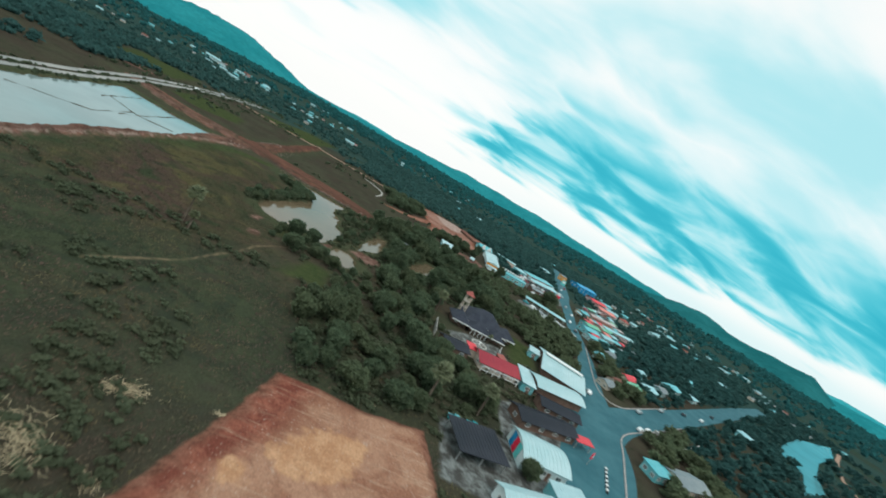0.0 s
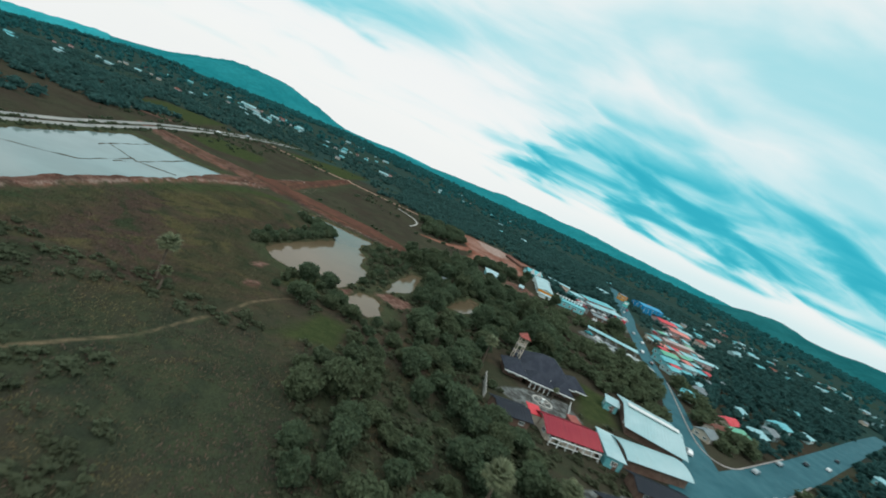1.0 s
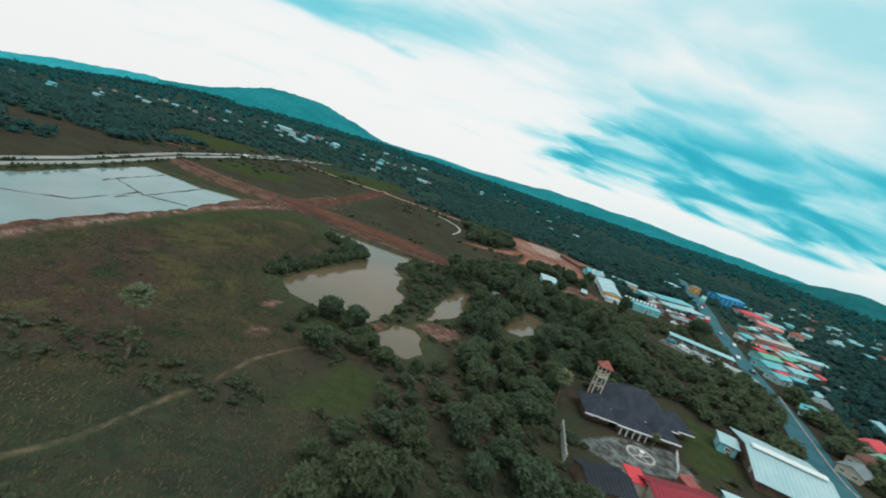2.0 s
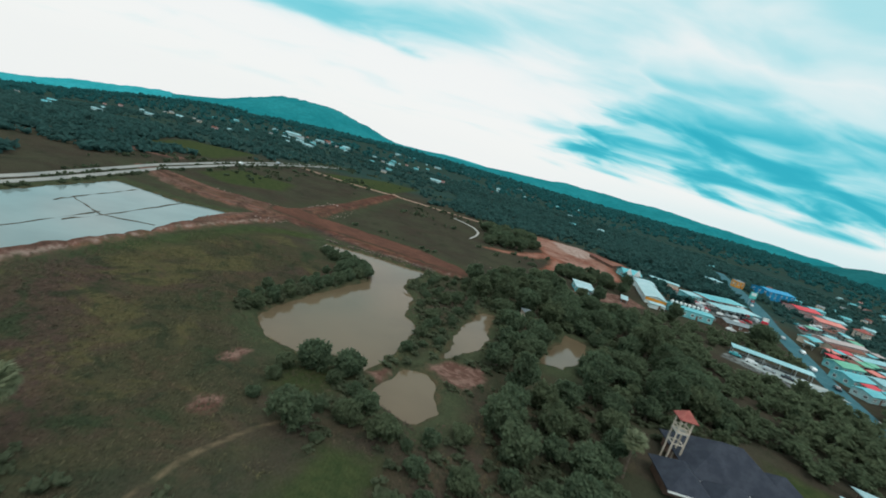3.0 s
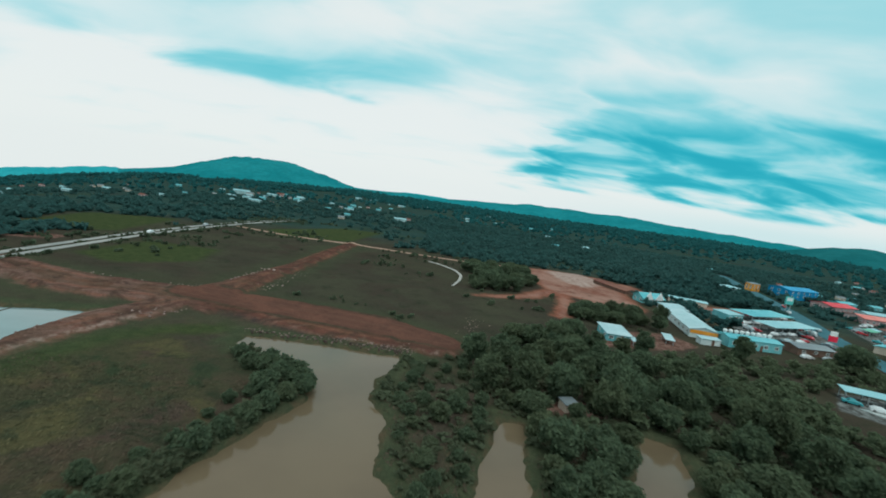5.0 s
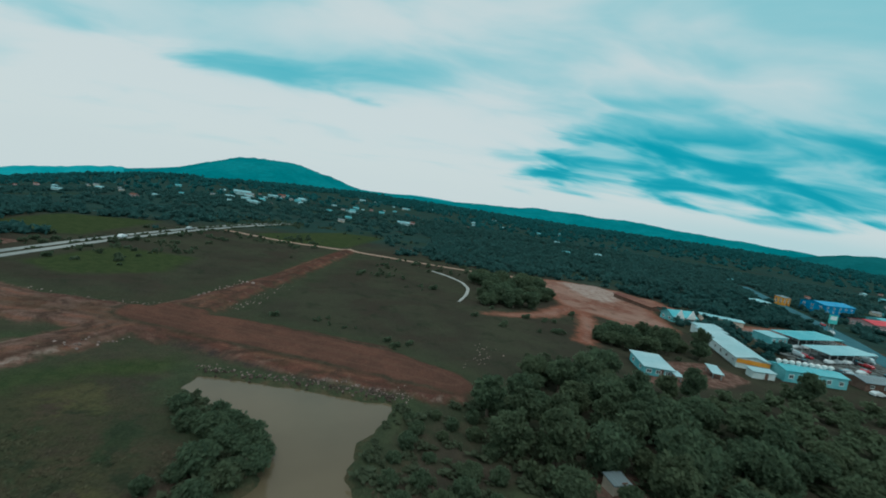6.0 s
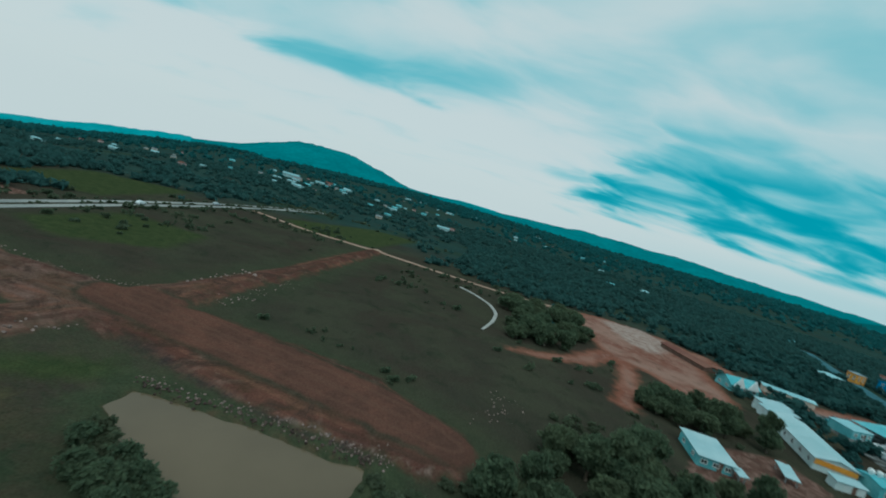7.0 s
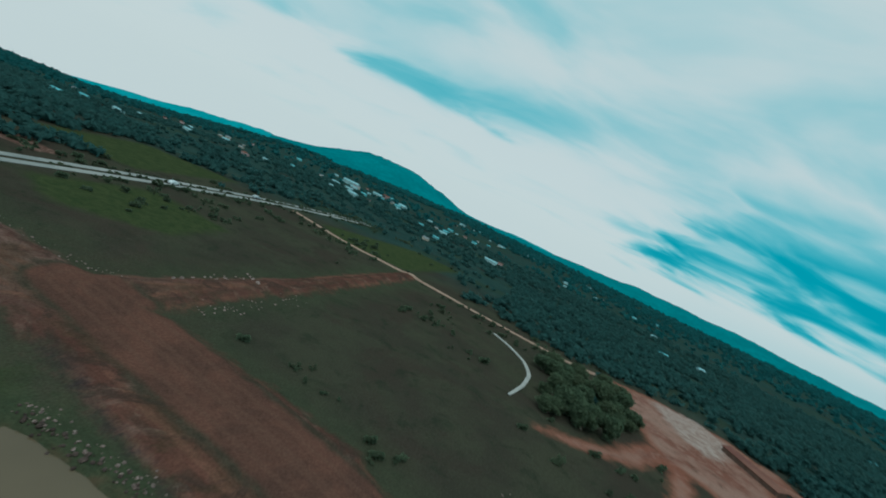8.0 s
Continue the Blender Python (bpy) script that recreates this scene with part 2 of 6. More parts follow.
BLUE_WALL = surface("blue_panel", (0.0, 0.20, 0.42), (0.01, 0.28, 0.52), (0.03, 0.10, 0.2), 0.6, 0.4, 4)
CONCRETE = surface("weathered_concrete", (0.34, 0.35, 0.33), (0.46, 0.46, 0.43), (0.20, 0.20, 0.18), 0.9, 0.4, 7)
WHITE_PAINT = surface("white_paint", (0.72, 0.78, 0.77), (0.80, 0.83, 0.82), None, 0.6, 0.8, 8, bump=0.1)
CYAN_PAINT = surface("turquoise_paint", (0.08, 0.50, 0.48), (0.12, 0.58, 0.55), None, 0.5, 0.8, 8)
RED_PAINT = surface("red_paint", (0.72, 0.02, 0.06), (0.78, 0.04, 0.08), None, 0.5, 0.8, 8, bump=0.1)
STEEL = surface("galvanised_steel", (0.36, 0.40, 0.41), (0.46, 0.50, 0.50), (0.25, 0.22, 0.2), 0.45, 0.8, 9, metal=0.6)
ROCK = surface("broken_rock", (0.17, 0.12, 0.105), (0.30, 0.235, 0.21), (0.20, 0.10, 0.08), 0.95, 1.2, 5, bump=0.6, vary=0.3)
RUBBER = surface("tyre_rubber", (0.02, 0.02, 0.02), (0.035, 0.035, 0.035), None, 0.85, 1, 9)


def glass():
    t = Tree("window_glass")
    return t.done((0.03, 0.055, 0.06), t.remap(t.noise(0.7), 0.3, 0.7, 0.05, 0.14), 0.0, 0.6)


GLASS = glass()


def car_paint(name, c):
    t = Tree(name)
    m = t.done(t.mix(t.remap(t.noise(1.2, 4), 0.4, 0.7), c, tuple(v * 0.85 for v in c)), 0.25, 0.0, 0.5)
    t.out.inputs["Coat Weight"].default_value = 0.6
    return m


PAINTS = [car_paint("white_car_paint", (0.72, 0.78, 0.79)), car_paint("silver_car_paint", (0.36, 0.42, 0.44)),
          car_paint("dark_car_paint", (0.03, 0.04, 0.05)), car_paint("red_car_paint", (0.45, 0.03, 0.04)),
          car_paint("turquoise_car_paint", (0.04, 0.34, 0.38))]


def water_material(name, silt, ripple):
    t = Tree(name)
    c = t.mix(t.remap(t.noise(0.035, 4), 0.35, 0.65), silt, tuple(v * 0.82 for v in silt))
    t.bump(t.noise(ripple, 3, 0.5), 0.05, 0.06)
    m = t.done(c, t.remap(t.noise(0.05, 3), 0.3, 0.7, 0.04, 0.11), 0.0, 0.42)
    t.out.inputs["IOR"].default_value = 1.33
    return m


MUD_WATER = water_material("silty_pond_water", (0.146, 0.114, 0.072), 1.3)
CLEAR_WATER = water_material("flooded_field_water", (0.20, 0.28, 0.28), 0.8)
TEAL_WATER = water_material("deep_teal_water", (0.08, 0.28, 0.32), 1.0)
TEAL_WATER.node_tree.nodes["Principled BSDF"].inputs["Specular IOR Level"].default_value = 0.02
CLEAR_WATER.node_tree.nodes["Principled BSDF"].inputs["Specular IOR Level"].default_value = 0.75


def asphalt(name, a, b):
    t = Tree(name)
    c = t.mix(t.remap(t.noise(0.09, 5, 0.6), 0.35, 0.65), a, b)
    c = t.mix(t.math("MULTIPLY", t.remap(t.noise(0.5, 7, 0.7, distort=1.0), 0.55, 0.72), 0.6), c, tuple(v * 0.6 for v in a))
    fine = t.noise(9, 5, 0.7)
    c = t.scale(t.remap(fine, 0.25, 0.8, 0.85, 1.12), c)
    t.bump(fine, 0.3, 0.03)
    return t.done(c, t.remap(t.noise(0.3), 0.3, 0.7, 0.7, 0.92), 0.0, 0.1)


ASPHALT = asphalt("blue_grey_asphalt", (0.032, 0.122, 0.150), (0.048, 0.154, 0.184))
CONCRETE_ROAD = asphalt("concrete_road", (0.24, 0.26, 0.25), (0.33, 0.34, 0.32))
KERB = surface("kerb_concrete", (0.30, 0.30, 0.29), (0.42, 0.40, 0.38), (0.25, 0.12, 0.1), 0.9, 0.5, 7)

# ---- the plan: ponds, tracks, plots ----
PONDS = {
    "pond_main": [(-37.5, 4), (-21.5, 4.8), (-0.3, 3.8), (-3.5, -8), (-5, -20), (-0.5, -29), (-1.5, -40), (2, -49), (0.5, -61), (-1.5, -71.5), (-4.5, -78),
                  (-10, -74.5), (-19, -78), (-26, -74.5), (-31, -69), (-31, -61), (-24.8, -45), (-16.3, -23), (-20, -17), (-31, -8), (-37.5, -2)],
    "pond_small": [(2, -72), (7.4, -69.7), (10.5, -75), (10.5, -85), (7.2, -91.5), (3.5, -89), (-2.7, -86), (-0.7, -80)],
    "pond_strip": [(19, -21.5), (24.3, -22.5), (21.8, -37.5), (20.3, -50), (14, -58.6), (9, -63.6), (10.2, -55), (13.5, -40)],
    "pond_round": [(47, -21), (53, -24), (49.5, -37), (40, -49.5), (33, -49.5), (34.8, -43)],
    "pond_flooded": [(-118, 6), (-92, 2), (-75, 6), (-75.3, -35), (-80, -60), (-84, -90), (-87, -150), (-124, -150), (-118, -60)],
}
EAST_POND = [(253, -80), (300, -42), (309, -16), (350, 14), (420, 60), (540, 116), (470, 62), (385, 12), (330, -28), (295, -60)]
TRACK = [((-130, 40, 5), (-112, 31, 8), (-94, 25, 9.5), (-66, 26, 10), (-45, 25.5, 11.5), (-12, 19.5, 13.5), (6, 14.5, 9)),
         ((-62, 22, 6), (-69.5, 0, 5), (-75.5, -28, 3.8), (-79, -53, 3.8), (-83, -92, 3.8), (-87, -150, 3.8)),
         ((-59, 32, 8), (-55.5, 56, 5), (-50, 92, 4), (-44.5, 150, 4), (-42, 176, 3))]
DIRT_ROAD = [((-114, 186, 1.7), (-78, 175, 1.7), (-42, 176, 2.2), (0, 172, 1.7), (35, 169, 1.7), (57, 177, 2.5))]
FOOTPATH = [((-41, -157, 0.5), (-29, -139.7, 0.4), (-27.5, -135, 0.3), (-24.8, -127, 0.4), (-22, -120, 0.25), (-19.6, -110, 0.4), (-15, -102, 0.25), (-12, -98.5, 0.2))]
SAND = [[(53, 178), (81, 189), (110, 181), (119, 165), (108, 133), (103, 97), (93, 88), (83.5, 81.5), (75, 105), (61, 110), (58, 148)]]
SAND_LINES = [((24, 83, 2), (36, 87, 3.2), (48, 94, 4.2), (62, 112, 5.5)), ((54.5, 65, 4), (62, 84, 4), (67, 106, 4)),
              ((119, 163, 6), (128, 130, 4), (142, 124, 5), (178, 136, 6), (200, 116, 4))]
PALE = [[(76, 182), (99, 187), (106, 170), (98, 150), (88, 138), (79, 148)]]
LUSH = [[(-80, -60), (-72, -35), (-64, -5), (-45, 10), (-40, 4), (-58, -8), (-66, -38), (-72, -62)], [(-11, -121), (-5, -101), (4, -101), (2, -118)], [(-18, -84), (-10, -80), (-6, -82), (-10, -90), (-18, -92)], [(73, -100), (86, -94), (93, -74), (82, -68), (76, -84)], [(-120, 61), (-117, 100), (-87, 101), (-83, 72), (-102, 54)], [(-99, 191), (-64, 262), (-33, 270), (-46, 184), (-80, 170)],
        [(-178, 100), (-190, 165), (-148, 185), (-140, 112)]]
PLOT = [[(0, -166), (8, -165.5), (18.6, -166.5), (31.5, -164), (33, -185), (37, -222), (-24, -222), (-11, -201), (-8.5, -193), (-4.6, -182)]]
REDBARE = [[(6.8, -69), (11.5, -64), (19.5, -62.5), (19, -69), (14.5, -74.5), (11.5, -74.5), (8.2, -70.5)], [(58, 34), (70, 55), (80, 58), (94, 61), (98, 49), (84, 39)], [(-4.5, -78.5), (0, -75), (-1, -81)],
           [(-175, 60), (-140, 77), (-140, 87), (-180, 78)], [(22, -13), (40, -10), (44, -16), (24, -18)], [(-25, -103), (-21, -102), (-22, -97), (-25, -98)],
           [(-28, -88), (-25, -88), (-25, -82), (-28, -83)]]
LANE_RUN = ((-62, 31, 7.5), (-52, 30, 7.8), (-36, 26.5, 7.5), (-20, 23.5, 7.2), (0, 19, 6.8), (10, 15, 5))
DUMP = [[(-50, 17), (-34, 12), (-18, 7.4), (2, 6), (0, 3.2), (-22, 4.2), (-38, 3.6), (-50, 8)]]
TAN = [[(2.7, -186), (7.9, -180), (13.6, -176.6), (18.5, -177.4), (16.2, -182.7), (12.5, -188), (6.2, -189.6)], [(-2.7, -192.4), (-0.2, -190.6), (1.3, -193), (-0.8, -194.5)]]
RED_CLAY = [[(-26, -222), (-12, -200), (-8, -190), (-0.2, -165), (9, -164.5), (6, -172), (5.2, -177), (0.5, -187.4), (-5.8, -198.8), (-14, -222)]]
PAVED = [[(110, 6), (122, 20), (132, 19), (149, 3), (132, -12)], [(45, -101), (55, -94), (70, -92), (72, -101), (62, -104), (51, -106)],
         [(134, 66), (140, 122), (192, 134), (190, 98), (170, 64)], [(36, -156), (53, -153), (83, -146), (69, -180), (34, -176)],
         [(59, -133), (88, -125), (84, -145), (54, -152)], [(205, 92), (222, 128), (250, 150), (262, 140), (246, 112), (240, 80), (215, 70)]]
ROAD_MAIN = ((46, -226, 6), (60, -195, 7.5), (80, -159, 11), (94, -135, 12), (110, -101, 9), (121, -77, 6), (138, -41, 4.4), (156, 14, 4.2), (174.5, 61, 4.6), (188, 99, 5), (207, 140, 5.4), (228, 194, 6), (256, 262, 5.5), (290, 345, 5))
ROAD_SIDE = ((97, -124, 10), (114, -109, 8), (134, -95, 6.6), (184, -62.5, 6.2), (250, -17, 5.8), (340, 46, 5.5), (440, 115, 5))
HIGHWAY = ((-129, -170, 3.6), (-125, -20, 3.6), (-130, 50, 3.6), (-129, 110, 3.6), (-125, 165, 4), (-117, 226, 4.5), (-106, 275, 5))
HEATH = [[(-88, -170), (-60, -150), (-36, -130), (-20, -106), (-34, -66), (-24, -26), (-58, 2), (-78, -40), (-88, -150)]]
DITCH = ((4, 151, 0.7), (11.5, 144, 0.7), (17.8, 134, 0.7), (20.3, 121, 0.7), (18.6, 107, 0.6), (14.8, 93, 0.4))


def sd_poly(x, y, pts):
    """Signed distance to a closed outline, negative inside."""
    d = np.full(x.shape, 1e9)
    inside = np.zeros(x.shape, bool)
    for (ax, ay), (bx, by) in zip(pts, pts[1:] + pts[:1]):
        ex, ey = bx - ax, by - ay
        h = np.clip(((x - ax) * ex + (y - ay) * ey) / (ex * ex + ey * ey), 0, 1)
        d = np.minimum(d, np.hypot(x - ax - h * ex, y - ay - h * ey))
        cross = ((ay > y) != (by > y)) & (x < (bx - ax) * (y - ay) / ((by - ay) or 1e-9) + ax)
        inside ^= cross
    return np.where(inside, -d, d)


def sd_line(x, y, pts):
    """Signed distance to a band whose half-width changes from point to point."""
    d = np.full(x.shape, 1e9)
    for (ax, ay, aw), (bx, by, bw) in zip(pts, pts[1:]):
        ex, ey = bx - ax, by - ay
        h = np.clip(((x - ax) * ex + (y - ay) * ey) / (ex * ex + ey * ey), 0, 1)
        d = np.minimum(d, np.hypot(x - ax - h * ex, y - ay - h * ey) - (aw + (bw - aw) * h))
    return d


def least(x, y, polys=(), lines=()):
    d = np.full(x.shape, 1e9)
    for p in polys:
        d = np.minimum(d, sd_poly(x, y, p))
    for p in lines:
        d = np.minimum(d, sd_line(x, y, p))
    return d


def vnoise(x, y, scale, seed=0):
    """Smooth value noise in 0..1."""
    x, y = x / scale + 1000.5, y / scale + 1000.5
    i, j = np.floor(x), np.floor(y)
    u, v = x - i, y - j
    u, v = u * u * (3 - 2 * u), v * v * (3 - 2 * v)

    def h(a, b):
        s = np.sin(a * 127.1 + b * 311.7 + seed * 74.7) * 43758.5453
        return s - np.floor(s)
    return (h(i, j) * (1 - u) + h(i + 1, j) * u) * (1 - v) + (h(i, j + 1) * (1 - u) + h(i + 1, j + 1) * u) * v


def smooth(v, a, b):
    t = np.clip((v - a) / (b - a), 0, 1)
    return t * t * (3 - 2 * t)


def sd_ponds(x, y):
    return least(x, y, PONDS.values())


def ground_z(x, y):
    x, y = np.asarray(x, float), np.asarray(y, float)
    z = 0.25 * (vnoise(x, y, 18, 1) - 0.5) + 0.12 * (vnoise(x, y, 5, 2) - 0.5)
    soil = least(x, y, (), TRACK)
    z += 0.9 * smooth(-soil, -0.8, 2.5) * (0.8 + 0.4 * vnoise(x, y, 3, 5))
    z += (0.22 * vnoise(x, y, 2.2, 6)) * smooth(-soil, -3, 0)
    z += 0.8 * smooth(-least(x, y, PLOT), -1, 2)
    flat = smooth(-least(x, y, PAVED, (ROAD_MAIN, ROAD_SIDE, HIGHWAY)), -3, 0)
    z *= 1 - flat
    pond = sd_ponds(x, y) + 1.6 * (vnoise(x, y, 4.5, 3) - 0.5) + 1.1 * (vnoise(x, y, 1.7, 4) - 0.5)
    z += 0.35 * np.exp(-((pond - 1.5) / 1.6) ** 2) * (1 - flat)
    z = z * smooth(pond, -0.8, 1.2) - 1.6 * smooth(-pond, -0.6, 2.5)
    # the plain falls away gently with distance, most towards the west
    d, az = np.hypot(x, y + 100), np.degrees(np.arctan2(x, y + 100))
    slope = 0.024 + 0.016 * smooth(-az, 8, 30) + 0.058 * smooth(-az, 26, 50) - 0.010 * smooth(az, 10, 40)
    z -= slope * (np.sqrt((d - 330) ** 2 + 160 ** 2) + d - 330) * 0.5 * smooth(d, 200, 500)
    return z


# ---- building helpers ----


def link_mesh(name, me, material, parent=None, label=""):
    ob = new(name, me)
    for m in material if isinstance(material, (list, tuple)) else [material]:
        me.materials.append(m)
    if parent:
        ob.parent = parent
    if label:
        ob["label"] = label
    return ob


def part(name, bm, material, parent, label=""):
    me = bpy.data.meshes.new(name)
    bm.normal_update()
    bm.to_mesh(me)
    bm.free()
    return link_mesh(name, me, material, parent, label)


def thing(name, m, label, category, group="", kind=""):
    ob = new(name)
    ob.empty_display_size = 0.5
    ob.matrix_basis = m
    return tagged(ob, label, category, group, kind)


def box(bm, x0, x1, y0, y1, z0, z1):
    v = [bm.verts.new((x, y, z)) for z in (z0, z1) for y in (y0, y1) for x in (x0, x1)]
    for f in ((0, 2, 3, 1), (4, 5, 7, 6), (0, 1, 5, 4), (2, 6, 7, 3), (0, 4, 6, 2), (1, 3, 7, 5)):
        bm.faces.new([v[i] for i in f])
    return v


def prism(bm, pts, h):
    """A slab: an outline in space, thickened straight down by h."""
    top = [bm.verts.new(p) for p in pts]
    low = [bm.verts.new((p[0], p[1], p[2] - h)) for p in pts]
    bm.faces.new(top), bm.faces.new(low[::-1])
    n = len(pts)
    for i in range(n):
        bm.faces.new((top[(i + 1) % n], top[i], low[i], low[(i + 1) % n]))


def tube(bm, path, radii, sides=7):
    rings = []
    for i, (p, r) in enumerate(zip(path, radii)):
        a = Vector(path[max(i - 1, 0)])
        b = Vector(path[min(i + 1, len(path) - 1)])
        q = (b - a).normalized().to_track_quat("Z", "Y")
        rings.append([bm.verts.new(Vector(p) + q @ Vector((math.cos(k * math.tau / sides) * r, math.sin(k * math.tau / sides) * r, 0))) for k in range(sides)])
    for a, b in zip(rings, rings[1:]):
        for k in range(sides):
            bm.faces.new((a[k], a[(k + 1) % sides], b[(k + 1) % sides], b[k]))
    bm.faces.new(rings[-1]), bm.faces.new(rings[0][::-1])


def quick_mesh(name, verts, faces):
    """A mesh from arrays, all faces with the same number of corners."""
    me = bpy.data.meshes.new(name)
    n, k = faces.shape
    me.vertices.add(len(verts)), me.loops.add(n * k), me.polygons.add(n)
    me.vertices.foreach_set("co", np.ascontiguousarray(verts, np.float32).ravel())
    me.loops.foreach_set("vertex_index", np.ascontiguousarray(faces, np.int32).ravel())
    me.polygons.foreach_set("loop_start", np.arange(0, n * k, k, dtype=np.int32))
    me.update(calc_edges=True)
    return me


# ---- the ground ----
def spaced(lo, hi, step, near, far, growth=1.13):
    inner = list(np.arange(lo, hi + step / 2, step))
    out, s = [], step
    a = inner[0]
    while a > near:
        s *= growth
        a -= s
        out.append(a)
    s, b = step, inner[-1]
    tail = []
    while b < far:
        s *= growth
        b += s
        tail.append(b)
    return np.array(out[::-1] + inner + tail)


gx = spaced(-150, 130, 1.2, -4700, 4700, 1.1)
gy = spaced(-215, 115, 1.2, -900, 4800, 1.075)
X, Y = np.meshgrid(gx, gy)
Z = ground_z(X, Y)
nx, ny = len(gx), len(gy)
idx = np.arange(nx * ny).reshape(ny, nx)
faces = np.stack([idx[:-1, :-1], idx[:-1, 1:], idx[1:, 1:], idx[1:, :-1]], -1).reshape(-1, 4)
ground_me = quick_mesh("ground", np.stack([X, Y, Z], -1).reshape(-1, 3), faces)
ground_me.polygons.foreach_set("use_smooth", np.ones(len(faces), bool))
ZONES = {"soil": least(X, Y, (), TRACK), "sand": least(X, Y, SAND, SAND_LINES), "pale": least(X, Y, PALE), "lush": least(X, Y, LUSH), "plot": least(X, Y, PLOT),
         "bare": least(X, Y, REDBARE), "paved": least(X, Y, PAVED), "tan": least(X, Y, TAN), "lane": sd_line(X, Y, LANE_RUN), "dump": least(X, Y, DUMP), "redclay": least(X, Y, RED_CLAY), "foot": least(X, Y, (), FOOTPATH), "shore": sd_ponds(X, Y),
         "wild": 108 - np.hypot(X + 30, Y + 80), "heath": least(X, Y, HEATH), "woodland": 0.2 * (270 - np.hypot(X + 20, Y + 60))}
for key, d in ZONES.items():
    ground_me.attributes.new(key, "FLOAT", "POINT").data.foreach_set("value", np.clip(d, -40, 40).astype(np.float32).ravel())


def ground_material():
    t = Tree("field_ground")
    huge, big, mid_, fine = t.noise(0.012, 4), t.noise(0.05, 5, 0.6), t.noise(0.33, 6, 0.65), t.noise(2.6, 6, 0.7)
    jag = t.math("ADD", t.math("MULTIPLY", t.math("SUBTRACT", t.noise(0.22, 5, 0.65), 0.5), 5.0), t.math("MULTIPLY", t.math("SUBTRACT", fine, 0.5), 1.2))

    def zone(name, soft=0.5, ragged=1.0, grow=0.0):
        d = t.math("ADD", t.attr(name), t.math("MULTIPLY", jag, ragged))
        return t.remap(d, grow + soft, grow - soft)

    c = field_tone(t)
    c = t.mix(t.math("MULTIPLY", t.remap(mid_, 0.45, 0.68), 0.4), c, (0.036, 0.046, 0.026))
    c = t.mix(t.math("MULTIPLY", t.remap(fine, 0.5, 0.72), 0.25), c, (0.034, 0.042, 0.024))
    green_ = t.mix(t.remap(t.noise(0.04, 5, 0.6), 0.38, 0.62), (0.043, 0.053, 0.035), (0.056, 0.060, 0.039))
    green_ = t.mix(t.math("MULTIPLY", t.remap(t.noise(0.030, 5, 0.62, distort=0.9), 0.44, 0.54), 0.85), green_, t.mix(t.remap(t.noise(0.09, 5, 0.6), 0.4, 0.6), (0.056, 0.046, 0.038), (0.084, 0.066, 0.052)))
    green_ = t.mix(t.math("MULTIPLY", t.remap(t.noise(0.12, 6, 0.65, distort=0.6), 0.5, 0.62), 0.7), green_, (0.080, 0.068, 0.046))
    green_ = t.mix(t.math("MULTIPLY", t.remap(t.noise(0.45, 6, 0.7, distort=0.6), 0.5, 0.64), 0.6), green_, (0.034, 0.046, 0.029))
    c = t.mix(t.math("MULTIPLY", t.remap(t.math("ADD", t.attr("heath"), t.math("MULTIPLY", jag, 2.5)), -8.0, 12.0), 0.85), c, green_)
    south = t.n.new("ShaderNodeSeparateXYZ")
    t.l.new(t.obj, south.inputs[0])
    scrub = t.mix(t.remap(t.noise(0.16, 6, 0.68, distort=0.7), 0.38, 0.62), (0.033, 0.046, 0.031), (0.052, 0.067, 0.039))
    scrub = t.mix(t.math("MULTIPLY", t.remap(t.noise(0.05, 5, 0.6, distort=0.8), 0.54, 0.64), 0.7), scrub, (0.058, 0.050, 0.039))
    c = t.mix(t.math("MULTIPLY", t.remap(t.math("ADD", south.outputs[1], t.math("MULTIPLY", jag, 9.0)), -112.0, -136.0), 0.85), c, scrub)
    wild = t.mix(t.remap(big, 0.4, 0.6), (0.054, 0.051, 0.038), (0.062, 0.063, 0.043))
    wild = t.mix(t.math("MULTIPLY", t.remap(t.noise(0.028, 6, 0.65, distort=0.8), 0.48, 0.62), 0.75), wild, (0.056, 0.046, 0.036))
    wild = t.mix(t.math("MULTIPLY", t.remap(t.noise(0.14, 6, 0.7, distort=0.5), 0.5, 0.66), 0.6), wild, (0.030, 0.040, 0.026))
    c = t.mix(t.math("MULTIPLY", t.remap(t.attr("wild"), 30.0, -30.0), t.remap(huge, 0.75, 0.5, 0.35, 1.0)), c, wild)
    # far ground: teal haze and the shade among far trees painted into its colour
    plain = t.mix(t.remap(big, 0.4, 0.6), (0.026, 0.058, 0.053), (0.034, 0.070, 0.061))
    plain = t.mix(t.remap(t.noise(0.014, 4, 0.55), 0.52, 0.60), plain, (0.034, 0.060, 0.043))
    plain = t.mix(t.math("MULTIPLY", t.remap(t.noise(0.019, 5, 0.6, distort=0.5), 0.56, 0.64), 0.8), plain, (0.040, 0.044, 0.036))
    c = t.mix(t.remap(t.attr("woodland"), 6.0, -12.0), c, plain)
    lush = t.mix(t.remap(mid_, 0.35, 0.65), (0.040, 0.060, 0.026), (0.060, 0.076, 0.033))
    c = t.mix(zone("lush", 3.0, 1.4), c, lush)
    red = t.mix(t.remap(big, 0.35, 0.65), (0.092, 0.045, 0.036), (0.155, 0.070, 0.052))
    red = t.mix(t.math("MULTIPLY", t.remap(t.noise(0.11, 7, 0.7, distort=1.2), 0.52, 0.68), 0.8), red, (0.225, 0.140, 0.110))
    red = t.mix(t.math("MULTIPLY", t.remap(t.noise(0.16, 6, 0.65, distort=0.6), 0.5, 0.66), 0.8), red, (0.090, 0.056, 0.036))
